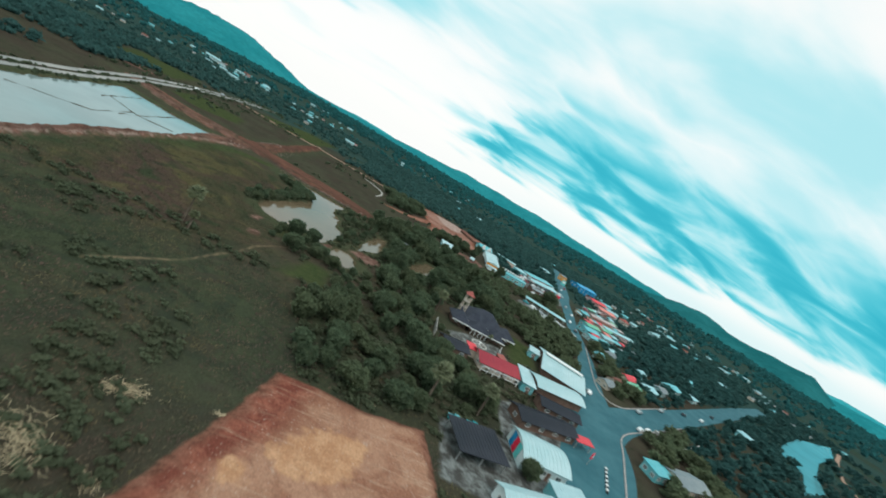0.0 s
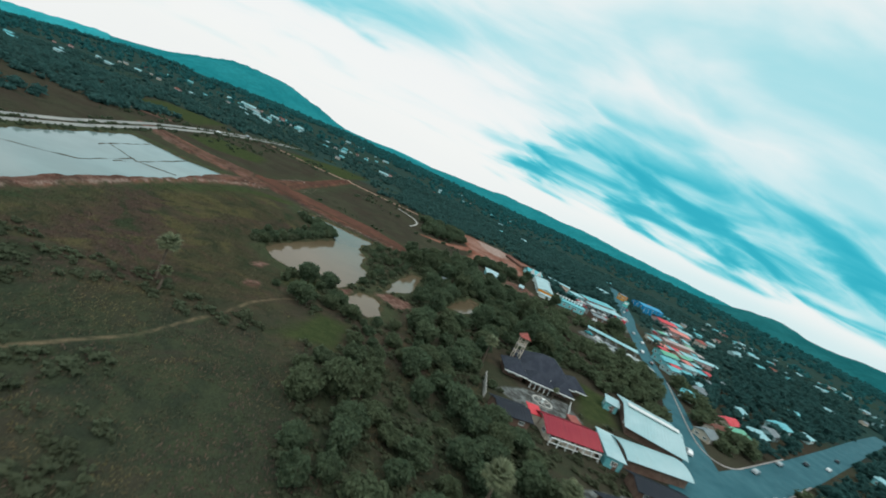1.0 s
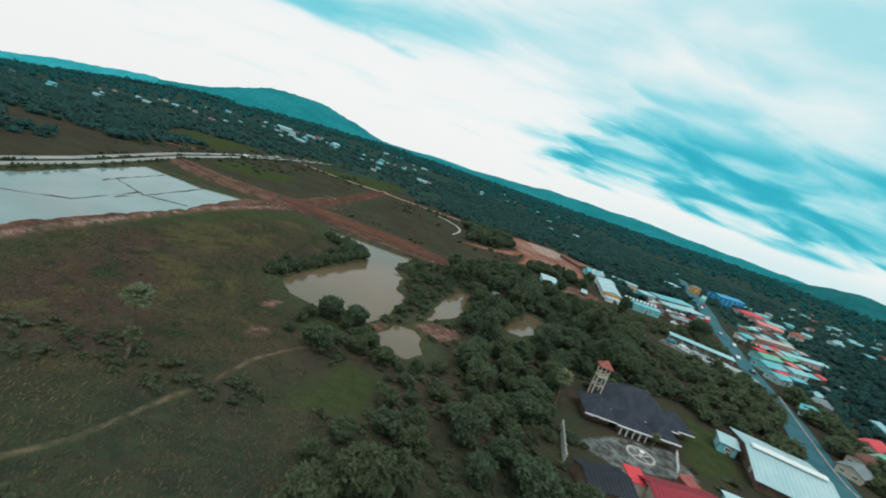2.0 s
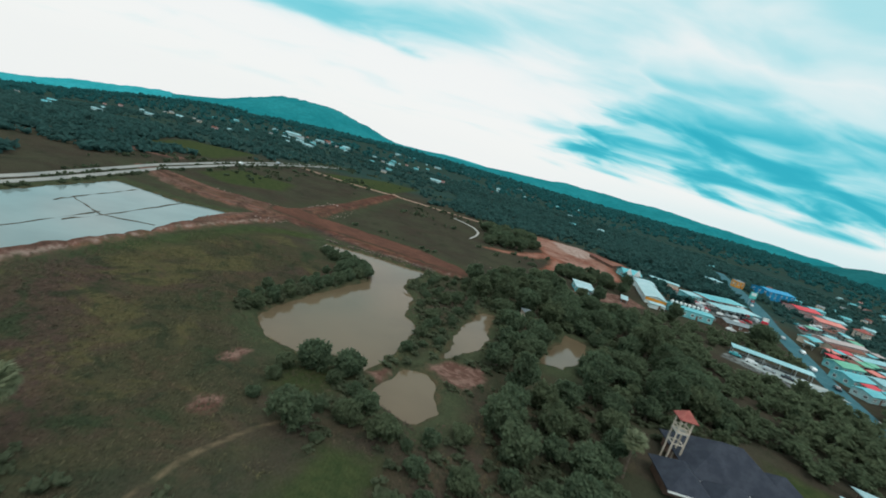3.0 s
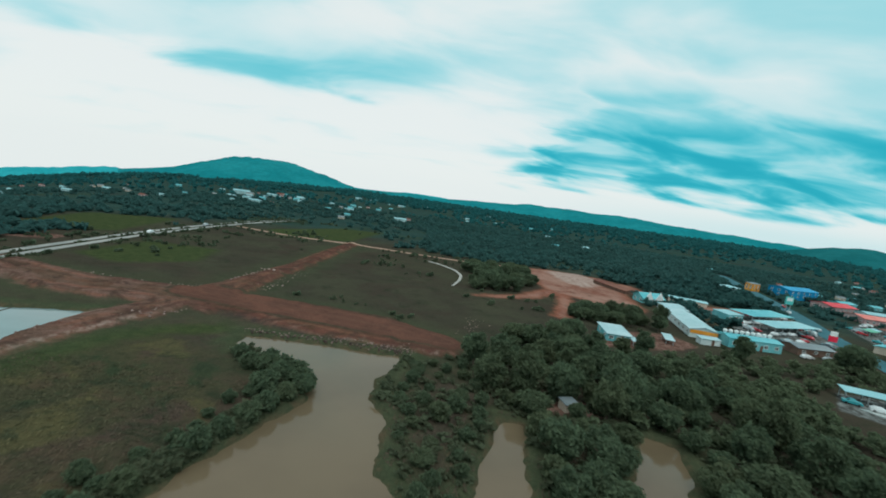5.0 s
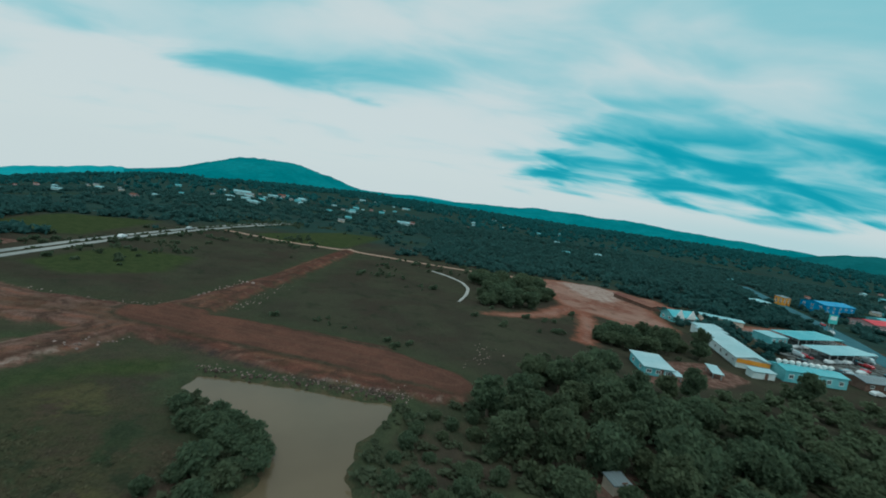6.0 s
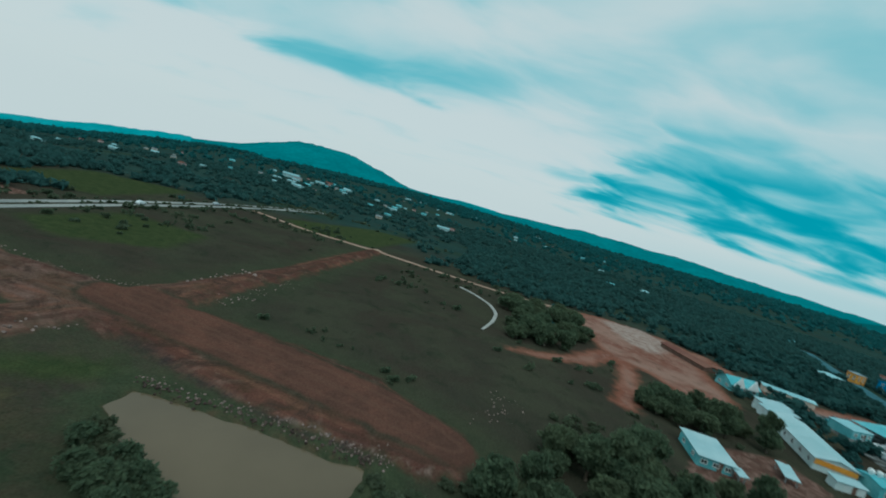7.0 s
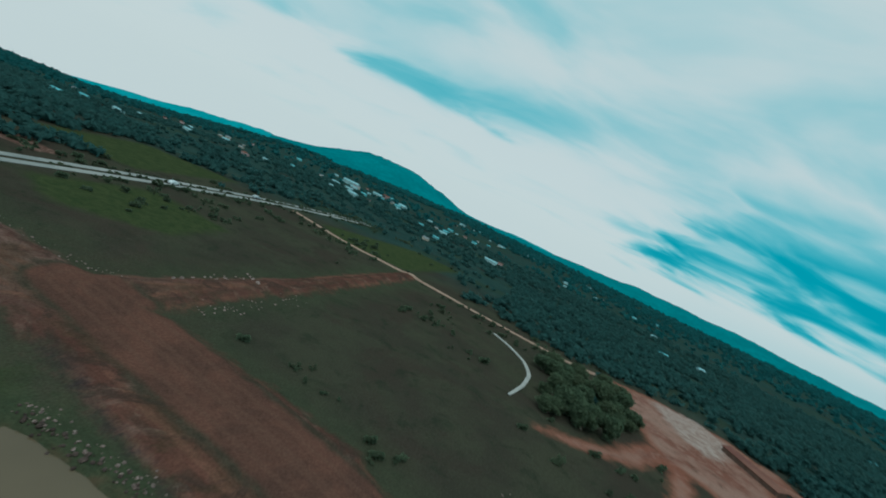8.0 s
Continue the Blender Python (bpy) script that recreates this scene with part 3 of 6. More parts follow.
    # greyer, stony fill in the west
    where = t.n.new("ShaderNodeSeparateXYZ")
    t.l.new(t.obj, where.inputs[0])
    west = t.remap(where.outputs[0], -46.0, -72.0)
    red = t.mix(t.math("MULTIPLY", west, t.remap(t.noise(0.25, 6, 0.7, distort=0.8), 0.36, 0.62, 0.15, 0.85)), red, (0.200, 0.128, 0.105))
    pebbly = t.mix(t.remap(t.noise(0.30, 6, 0.7, distort=1.0), 0.42, 0.62), (0.120, 0.066, 0.052), (0.230, 0.145, 0.118))
    green = t.mix(t.remap(mid_, 0.35, 0.65), (0.050, 0.068, 0.038), (0.066, 0.084, 0.046))
    c = t.mix(t.math("MULTIPLY", zone("shore", 3.0, 1.6, 5.0), 0.8), c, green)
    c = t.mix(t.math("MULTIPLY", zone("soil", 6.0, 2.0, 7.0), 0.4), c, green)
    c = t.mix(t.math("MULTIPLY", zone("shore", 0.7, 0.5, 0.1), t.remap(mid_, 0.4, 0.65, 0.05, 0.6)), c, (0.120, 0.075, 0.050))
    c = t.mix(t.math("MULTIPLY", zone("bare", 1.0, 0.8), t.remap(mid_, 0.3, 0.5, 0.5, 1.0)), c, pebbly)
    # wheel ruts and weeds along the middle of the tracks
    rut = t.math("SINE", t.math("MULTIPLY", t.math("ADD", t.attr("soil"), t.math("MULTIPLY", t.noise(0.06, 3), 3.0)), 1.5))
    red = t.mix(t.math("MULTIPLY", t.math("MULTIPLY", t.remap(rut, 0.3, 0.95), t.remap(big, 0.40, 0.56)), 0.65), red, (0.225, 0.105, 0.074))
    red = t.mix(t.math("MULTIPLY", t.math("MULTIPLY", t.remap(rut, -0.2, -0.9), t.remap(t.noise(0.11, 5, 0.65), 0.40, 0.58)), 0.6), red, (0.072, 0.048, 0.036))
    # a weedy, trampled strip where the fill is widest
    weeds = t.math("MULTIPLY", t.remap(t.math("ADD", t.attr("soil"), t.math("MULTIPLY", jag, 2.2)), -2.5, -6.5), t.remap(t.noise(0.07, 6, 0.65, distort=0.5), 0.34, 0.54))
    red = t.mix(t.math("MULTIPLY", weeds, 0.5), red, t.mix(t.remap(mid_, 0.35, 0.65), (0.060, 0.048, 0.030), (0.105, 0.066, 0.042)))
    red = t.mix(t.math("MULTIPLY", t.remap(t.noise(0.09, 7, 0.72, distort=1.5), 0.50, 0.62), 0.75), red, (0.062, 0.042, 0.034))
    # one smooth worn lane with a weedy verge, and dark tipped soil by the pond
    red = t.mix(t.math("MULTIPLY", zone("lane", 0.9, 0.6, 1.6), t.remap(t.noise(0.12, 5, 0.65), 0.36, 0.56, 0.2, 0.9)), red, t.mix(t.remap(mid_, 0.4, 0.6), (0.052, 0.048, 0.034), (0.074, 0.062, 0.044)))
    worn = t.mix(t.remap(t.noise(0.10, 6, 0.65, distort=0.6), 0.38, 0.62), (0.106, 0.057, 0.044), (0.150, 0.073, 0.054))
    worn = t.mix(t.math("MULTIPLY", t.remap(t.math("SINE", t.math("MULTIPLY", t.attr("lane"), 1.7)), 0.35, 0.95), 0.45), worn, (0.150, 0.080, 0.059))
    red = t.mix(zone("lane", 0.9, 0.5), red, worn)
    tipped = t.mix(t.remap(t.noise(0.30, 6, 0.7, distort=0.8), 0.42, 0.62), (0.052, 0.040, 0.038), (0.112, 0.066, 0.054))
    red = t.mix(zone("dump", 1.2, 0.9), red, tipped)
    lip = t.math("MULTIPLY", t.math("MULTIPLY", zone("soil", 0.6, 0.35, -0.3), t.math("SUBTRACT", 1.0, zone("soil", 0.6, 0.35, -1.5))), t.remap(where.outputs[1], 12.0, 2.0))
    red = t.mix(t.math("MULTIPLY", lip, t.remap(t.noise(0.28, 6, 0.7, distort=0.6), 0.44, 0.60, 0.0, 0.85)), red, (0.36, 0.27, 0.23))
    c = t.mix(zone("soil", 2.0, 1.7), c, red)
    sand = t.mix(t.remap(big, 0.38, 0.62), (0.215, 0.095, 0.070), (0.320, 0.195, 0.155))
    sand = t.mix(t.remap(mid_, 0.45, 0.7), sand, (0.330, 0.190, 0.150))
    sand = t.mix(t.math("MULTIPLY", t.remap(t.math("ADD", t.attr("sand"), t.math("MULTIPLY", jag, 1.5)), -6.0, 0.0), 0.8), sand, (0.270, 0.100, 0.064))
    c = t.mix(t.math("MULTIPLY", zone("sand", 2.2, 1.5, -0.5), t.remap(t.noise(0.2, 6, 0.7, distort=0.8), 0.30, 0.48, 0.55, 1.0)), c, sand)
    c = t.mix(zone("pale", 2.5, 2.2), c, t.mix(t.remap(mid_, 0.35, 0.65), (0.30, 0.205, 0.170), (0.43, 0.34, 0.30)))
    # dug clay: a red damp flank, rough pinkish fill, a dry ochre spill in the middle
    clay = t.mix(t.remap(t.noise(0.09, 6, 0.65, distort=0.8), 0.40, 0.60), (0.285, 0.140, 0.092), (0.400, 0.230, 0.155))
    clay = t.mix(t.math("MULTIPLY", t.remap(t.noise(0.45, 7, 0.7, distort=1.2), 0.50, 0.68), 0.6), clay, (0.225, 0.112, 0.080))
    clay = t.mix(t.math("MULTIPLY", t.remap(t.noise(0.30, 7, 0.72, distort=0.8), 0.56, 0.70), 0.6), clay, (0.46, 0.33, 0.25))
    flank = t.mix(t.remap(t.noise(0.35, 6, 0.68, distort=0.8), 0.40, 0.64), (0.175, 0.058, 0.042), (0.290, 0.108, 0.074))
    clay = t.mix(zone("redclay", 2.4, 1.1), clay, flank)
    clay = t.mix(t.math("MULTIPLY", zone("tan", 0.7, 1.7, 0.6), 0.9), clay, t.mix(t.remap(mid_, 0.38, 0.62), (0.44, 0.235, 0.130), (0.55, 0.325, 0.190)))
    ruts = t.n.new("ShaderNodeMapping")
    ruts.inputs["Rotation"].default_value = (0, 0, radians(-4))
    ruts.inputs["Scale"].default_value = (0.10, 1.5, 1)
    t.l.new(t.obj, ruts.inputs[0])
    clay = t.mix(t.math("MULTIPLY", t.math("MULTIPLY", t.remap(t.noise(0.9, 5, 0.6, ruts.outputs[0], 0.8), 0.54, 0.66), t.remap(big, 0.42, 0.56)), 0.6), clay, (0.50, 0.36, 0.26))
    clay = t.mix(t.math("MULTIPLY", t.remap(t.noise(2.2, 3, 0.5), 0.66, 0.70), 0.6), clay, (0.54, 0.44, 0.37))
    edge = t.mix(t.remap(mid_, 0.4, 0.6), (0.130, 0.060, 0.042), (0.250, 0.120, 0.085))
    clay = t.mix(t.math("MULTIPLY", zone("plot", 1.2, 0.9, -1.5), 1.0), edge, clay)
    c = t.mix(zone("plot", 0.5, 0.45), c, clay)
    pave = t.mix(t.remap(mid_, 0.4, 0.65), (0.070, 0.072, 0.068), (0.22, 0.25, 0.245))
    c = t.mix(zone("paved", 0.6, 0.5), c, pave)
    c = t.mix(t.math("MULTIPLY", zone("foot", 0.4, 0.12), t.remap(t.noise(0.15, 4), 0.35, 0.55, 0.3, 1.0)), c, (0.185, 0.145, 0.092))
    c = t.scale(t.remap(fine, 0.25, 0.8, 0.72, 1.22), c)
    t.bump(t.math("ADD", fine, t.math("MULTIPLY", mid_, 1.5)), 0.7, 0.35)
    return t.done(c, 1.0, 0.0, 0.0)


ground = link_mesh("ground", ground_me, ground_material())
tagged(ground, "rough grassy plain with red earth tracks and bare plots", "ground", kind="structure")

for k, (key, pts) in enumerate(PONDS.items()):
    xs, ys = [p[0] for p in pts], [p[1] for p in pts]
    bm = bmesh.new()
    bmesh.ops.create_grid(bm, x_segments=2, y_segments=2, size=1)
    for v in bm.verts:
        v.co = (min(xs) - 3 + (v.co.x + 1) / 2 * (max(xs) - min(xs) + 6), min(ys) - 3 + (v.co.y + 1) / 2 * (max(ys) - min(ys) + 6), -0.45 - 0.008 * k)
    clear_ = key == "pond_flooded"
    w = part("water", bm, CLEAR_WATER if clear_ else MUD_WATER, None)
    tagged(w, "still pale water over a flooded field" if clear_ else "still brown silty pond water", "pond", kind="structure")
bm = bmesh.new()
prism(bm, [(x, y, 0.25) for x, y in EAST_POND], 0.6)
tagged(part("water", bm, TEAL_WATER, None), "still teal water of the pond behind the houses", "pond", kind="structure")


def ribbon(name, pts, material, label, lift=0.05, thick=0.3, step=3.0, kind="structure", category="road"):
    """A band laid on the ground along a line of (x, y, half-width)."""
    rows = []
    for a, b in zip(pts, pts[1:]):
        n = max(1, int(math.hypot(b[0] - a[0], b[1] - a[1]) / step))
        rows += [[a[i] + (b[i] - a[i]) * k / n for i in range(3)] for k in range(n)]
    rows.append(list(pts[-1]))
    r = np.array(rows)
    for _ in range(6):
        r[1:-1] = 0.25 * r[:-2] + 0.5 * r[1:-1] + 0.25 * r[2:]
    g = np.gradient(r[:, :2], axis=0)
    g /= np.linalg.norm(g, axis=1)[:, None]
    nrm = np.stack([-g[:, 1], g[:, 0]], -1)
    bm = bmesh.new()
    prev = None
    for (px, py, w), nv in zip(r, nrm):
        z = float(ground_z(px, py)) + lift
        ring = [bm.verts.new((px + nv[0] * w * s, py + nv[1] * w * s, z + dz)) for s, dz in ((-1, -thick), (-1, 0), (0, 0.06), (1, 0), (1, -thick))]
        if prev:
            for i in range(4):
                bm.faces.new((prev[i], prev[i + 1], ring[i + 1], ring[i]))
        prev = ring
    ob = part(name, bm, material, None)
    return tagged(ob, label, category, kind=kind), r, nrm


ROAD_RUNS = {}
LANES = [tuple((x + sx, y, 1.5) for x, y, w in HIGHWAY) for sx in (-2.6, 2.6)]
for nm, pts, mat_, lab in (("road", ROAD_MAIN, ASPHALT, "wide blue-grey asphalt main road with cracks"), ("road", ROAD_SIDE, ASPHALT, "asphalt side road branching at the junction"),
                           ("road", LANES[0], CONCRETE_ROAD, "pale concrete carriageway across the plain"), ("road", LANES[1], CONCRETE_ROAD, "pale concrete carriageway beside the fields")):
    ROAD_RUNS[lab] = ribbon(nm, pts, mat_, lab, 0.08 + 0.02 * len(ROAD_RUNS))
LANE_EARTH = surface("pale_lane_earth", (0.30, 0.19, 0.14), (0.40, 0.28, 0.21), (0.2, 0.1, 0.07), 0.95, 0.3, 4)
ribbon("dirt_lane", DIRT_ROAD[0], LANE_EARTH, "pale sandy lane across the fields", 0.12, 0.4, 2.5)
ribbon("drain", DITCH, CONCRETE, "pale curved concrete drain across the field", 0.25, 0.5, 1.5, category="drain")

ribbon("kerb", ((150, -17, 0.25), (129, -66, 0.25), (123, -82, 0.25), (124, -90, 0.25), (132, -89, 0.25), (150, -77, 0.25), (180, -57, 0.25)), KERB, "stained concrete kerb round the junction corner", 0.3, 0.6, 2.0, category="kerb")
ribbon("kerb", ((90, -158, 0.25), (106.5, -130, 0.25), (112, -119, 0.25), (120, -112, 0.25), (140, -99.5, 0.25), (176, -75, 0.25)), KERB, "stained concrete kerb along the side road", 0.3, 0.6, 2.0, category="kerb")

ribbon("dirt_lane", ((376, -24, 1.4), (400, 2, 1.4), (440, 34, 1.6), (500, 78, 1.8), (580, 132, 2.0)), LANE_EARTH, "pale sandy path beyond the teal pond", 0.4, 0.6, 4.0)

# ---- the distant hills ----


def hill_material(name, a, b):
    t = Tree(name)
    c = t.mix(t.remap(t.noise(0.004, 6, 0.6), 0.38, 0.62), a, b)
    c = t.scale(t.remap(t.noise(0.03, 6, 0.7), 0.3, 0.75, 0.85, 1.12), c)
    return t.done(c, 1.0, 0.0, 0.0)


def hill(label, az, crest, dist, depth, material, foot, seed):
    """A long ridge seen from the plain: crest heights (metres) at even steps of bearing."""
    n, rows_ = 150, 16
    a = np.radians(np.linspace(az[0], az[1], n))
    top = np.interp(np.linspace(0, 1, n), np.linspace(0, 1, len(crest)), crest)
    k = np.array([0.25, 0.5, 0.25])
    for _ in range(3):
        top = np.convolve(np.pad(top, 1, mode="edge"), k, "valid")
    v = []
    for j in range(rows_):
        f = j / (rows_ - 1)
        shape = math.sin(math.pi * min(f * 0.62, 1)) ** 1.1
        d = dist + depth * f
        x, y = np.sin(a) * d, np.cos(a) * d - 100
        rough_ = (vnoise(x, y, 170, seed) - 0.5) * 0.16 + (vnoise(x, y, 45, seed + 1) - 0.5) * 0.06
        z = foot + (top - foot) * shape * (1 + rough_ * (1 if j else 0))
        v.append(np.stack([x, y, z], -1))
    v = np.array(v).reshape(-1, 3)
    i = np.arange(n * rows_).reshape(rows_, n)
    f = np.stack([i[:-1, :-1], i[:-1, 1:], i[1:, 1:], i[1:, :-1]], -1).reshape(-1, 4)
    me = quick_mesh("hill", v, f)
    me.polygons.foreach_set("use_smooth", np.ones(len(f), bool))
    ob = link_mesh("backdrop", me, material)
    return tagged(ob, label, "hill", kind="structure")


# forested ridges with distance haze painted into the colours, bluer and paler farther off
HILL_NEAR = hill_material("hazed_forested_hill", (0.010, 0.115, 0.125), (0.016, 0.145, 0.155))
HILL_MID = hill_material("hazed_blue_green_hill", (0.010, 0.190, 0.215), (0.016, 0.225, 0.25))
HILL_FAR = hill_material("hazed_pale_blue_hill", (0.02, 0.31, 0.35), (0.03, 0.34, 0.385))
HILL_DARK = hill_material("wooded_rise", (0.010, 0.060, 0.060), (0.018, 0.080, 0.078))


def crest(els, dist):
    """Crest heights for a ridge that far off, from its angles over the level of the eye."""
    return [42 + dist * math.tan(radians(e)) for e in els]


hill("broad forested mountain on the horizon, painted haze blue-green", (-33, -7), crest((-3.1, -2.6, -1.9, -0.9, 0.0, 0.3, 0.3, -0.15, -0.85, -1.5, -1.9), 4100), 3500, 1100, HILL_MID, -220, 11)
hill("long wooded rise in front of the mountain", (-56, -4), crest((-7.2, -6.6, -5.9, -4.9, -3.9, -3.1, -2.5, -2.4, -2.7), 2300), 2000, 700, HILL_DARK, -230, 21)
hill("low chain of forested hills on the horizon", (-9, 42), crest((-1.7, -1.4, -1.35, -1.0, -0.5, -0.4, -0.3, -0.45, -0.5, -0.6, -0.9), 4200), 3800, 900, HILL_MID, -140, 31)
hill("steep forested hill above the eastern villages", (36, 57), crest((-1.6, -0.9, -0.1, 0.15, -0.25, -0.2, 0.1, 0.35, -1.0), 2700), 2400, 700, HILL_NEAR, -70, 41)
hill("farther forested ridge tinted with painted haze", (55, 80), crest((-0.6, -0.2, -0.4, -0.1, -0.5), 4000), 3700, 700, HILL_MID, -130, 51)
hill("distant peak behind the wooded rise, paled by painted haze", (-52, -24), crest((-5.9, -5.2, -4.5, -3.8, -3.15, -2.75, -2.5, -2.4), 4600), 4300, 500, HILL_FAR, -400, 61)
hill("distant range on the horizon, paled by painted haze", (-9, 62), crest((-1.5, -1.15, -1.25, -0.95, -0.75, -0.7, -0.5, -0.6, -0.4, -0.2, 0.0), 4750), 4500, 350, HILL_FAR, -150, 71)

# ---- trees, shrubs and grass ----
rng = np.random.default_rng(7)


def unit(v):
    return v / np.maximum(np.linalg.norm(v, axis=-1, keepdims=True), 1e-9)


def leaf_quads(centres, normals, size, r, long=1.5):
    """Pointed leaf sprays: a bent diamond about each centre."""
    n = len(centres)
    nn = unit(normals)
    a = unit(np.cross(nn, unit(r.normal(size=(n, 3)))))
    b = np.cross(nn, a)
    s = np.asarray(size).reshape(-1, 1) * np.ones((n, 1))
    sag = nn * s * 0.25
    v = np.stack([centres - a * s * long * 0.5 - sag, centres + b * s * 0.42, centres + a * s * long * 0.5 - sag, centres - b * s * 0.42], 1)
    return v.reshape(-1, 3)


def ico(r, sub):
    bm = bmesh.new()
    bmesh.ops.create_icosphere(bm, subdivisions=sub, radius=1)
    v = np.array([p.co for p in bm.verts])
    f = np.array([[p.index for p in q.verts] for q in bm.faces])
    bm.free()
    return v, f


ICO1 = ico(1, 1)
ICO2 = ico(1, 2)


def clump_set(radius, height, r, n):
    """Centres and radii of the leaf clumps of one crown, large within, small at the rim."""
    f = r.random((n, 1)) ** 0.5
    c = unit(r.normal(size=(n, 3))) * f * np.array([radius, radius, height]) * 0.78
    c[:, 2] -= 0.12 * height * f[:, 0]
    return c, radius * r.uniform(0.24, 0.44, n) * (1.2 - 0.5 * f[:, 0])


def crown_mesh(name, radius, height, seed, clumps, leaves, leaf, core=ICO2):
    """A crown of many leaf sprays on uneven clumps, with gaps between them."""
    r = np.random.default_rng(seed)
    c, rr = clump_set(radius, height, r, clumps)
    if clumps < 3:
        c, rr = c * 0.5, np.full(clumps, radius * 0.78)
    tris, verts, base = [], [], 0
    for ci, ri in zip(c, rr):
        v = core[0] * ri * (0.62 if clumps > 8 else 0.74) * (1 + 0.5 * (r.random((len(core[0]), 1)) - 0.5)) * np.array([1, 1, 0.8]) + ci
        verts.append(v), tris.append(core[1] + base)
        base += len(v)
    w = r.choice(clumps, leaves, p=rr ** 2 / (rr ** 2).sum())
    d = unit(r.normal(size=(leaves, 3)) + np.array([0, 0, 0.35]))
    p = c[w] + d * (rr[w] * r.uniform(0.5, 1.0, leaves) ** 0.7 * r.uniform(0.9, 1.6, leaves))[:, None] * np.array([1, 1, 0.85])
    q = leaf_quads(p, d + 0.8 * r.normal(size=(leaves, 3)), leaf * r.uniform(0.6, 1.35, leaves), r)
    i = np.arange(leaves)[:, None] * 4 + base
    verts.append(q)
    tris += [np.concatenate([i, i + 1, i + 2], 1), np.concatenate([i, i + 2, i + 3], 1)]
    return np.concatenate(verts), np.concatenate(tris)


def trunk_mesh(height, spread, seed, girth):
    r = random.Random(seed)
    bm = bmesh.new()
    lean = (r.uniform(-0.5, 0.5), r.uniform(-0.5, 0.5))
    path = [(lean[0] * f * f, lean[1] * f * f, height * f - 0.3) for f in (0, 0.3, 0.6, 1.0)]
    tube(bm, path, [girth * 1.5, girth, girth * 0.8, girth * 0.45])
    for k in range(5):
        a = k * 1.3 + r.random()
        z = height * r.uniform(0.45, 0.85)
        tip = (math.cos(a) * spread * 0.6, math.sin(a) * spread * 0.6, z + spread * 0.55)
        tube(bm, [(0, 0, z - 0.3), (tip[0] * 0.5, tip[1] * 0.5, z + spread * 0.22), tip], [girth * 0.5, girth * 0.35, girth * 0.15], 5)
    return bm


TREES = []
for k, (rad, hgt, stem, leaves, leaf) in enumerate(((4.3, 3.2, 1.4, 3600, 0.46), (3.5, 3.4, 1.8, 2900, 0.42), (5.3, 3.5, 1.6, 4800, 0.50), (2.7, 2.3, 0.7, 2000, 0.38), (3.7, 4.2, 2.2, 3200, 0.44), (2.1, 1.8, 0.3, 1500, 0.34))):
    t_ = thing("tree", pose(0, 0, -80), "leafy dark green broadleaf tree in the woods", "tree", "woodland trees")
    v, f = crown_mesh("crown", rad, hgt, 100 + k, 30 + 4 * (k % 4), leaves, leaf * 1.15)
    v[:, 2] += stem + hgt * 0.75
    link_mesh("crown", quick_mesh("crown", v, f), LEAF, t_)
    part("trunk", trunk_mesh(stem + hgt * 0.7, rad, 50 + k, 0.09 * rad), BARK, t_)
    TREES.append(t_)

BUILT = []  # rectangles kept free of trees: x, y, half length, half width, turn


def in_built(x, y, margin):
    out = np.zeros(x.shape, bool)
    for cx, cy, hl, hw, rot in BUILT:
        c, s = math.cos(radians(rot)), math.sin(radians(rot))
        u, v = (x - cx) * c + (y - cy) * s, -(x - cx) * s + (y - cy) * c
        out |= (abs(u) < hl + margin) & (abs(v) < hw + margin)
    return out


# low yards kept clear beside the long sheds
VIEWS = [[(-11, -121), (-5, -101), (4, -101), (2, -118)], [(54, 40), (60, 28), (100, 36), (104, 50), (98, 49), (84, 39), (58, 34)], [(100, 40), (135, 40), (135, 52), (100, 52)],
         [(96, -8), (112, -14), (134, -14), (124, 22), (108, 10)], [(42, -98), (58, -98), (58, -80), (48, -76), (40, -90)], [(31, -62), (34, -50), (47, -40), (46, -50), (38, -62)]]


def free_of(x, y, margin):
    """Where a plant of that radius may stand."""
    ok = (sd_ponds(x, y) > margin * 0.35 + 0.4) & (sd_poly(x, y, EAST_POND) > margin)
    ok &= least(x, y, (), TRACK) > margin + 0.5
    ok &= least(x, y, SAND + PLOT, SAND_LINES) > margin * 0.8
    ok &= least(x, y, PAVED + REDBARE[:3]) > margin * 0.5
    ok &= least(x, y, (), [ROAD_MAIN, ROAD_SIDE, HIGHWAY] + DIRT_ROAD + [DITCH, ((376, -24, 2), (440, 34, 2), (580, 132, 2))]) > margin + 0.6
    ok &= least(x, y, (), FOOTPATH) > 0.5
    ok &= least(x, y, VIEWS) > margin * 0.6
    return ok & ~in_built(x, y, margin * 0.45)


def scatter(poly, spacing, r, margin=2.0, gap=1.0):
    """Uneven points in an outline, no two nearer than the spacing."""
    xs, ys = [p[0] for p in poly], [p[1] for p in poly]
    n = int((max(xs) - min(xs)) * (max(ys) - min(ys)) / spacing ** 2 * 5)
    x, y = r.uniform(min(xs), max(xs), n), r.uniform(min(ys), max(ys), n)
    keep = (sd_poly(x, y, poly) < 0) & free_of(x, y, margin)
    x, y = x[keep], y[keep]
    got, cell = [], {}
    for a, b in zip(x, y):
        i, j = int(a // spacing), int(b // spacing)
        if all(math.hypot(a - p, b - q) > spacing * gap for di in (-1, 0, 1) for dj in (-1, 0, 1) for p, q in cell.get((i + di, j + dj), ())):
            cell.setdefault((i, j), []).append((a, b))
            got.append((a, b))
    return np.array(got).reshape(-1, 2)

# ---- buildings ----


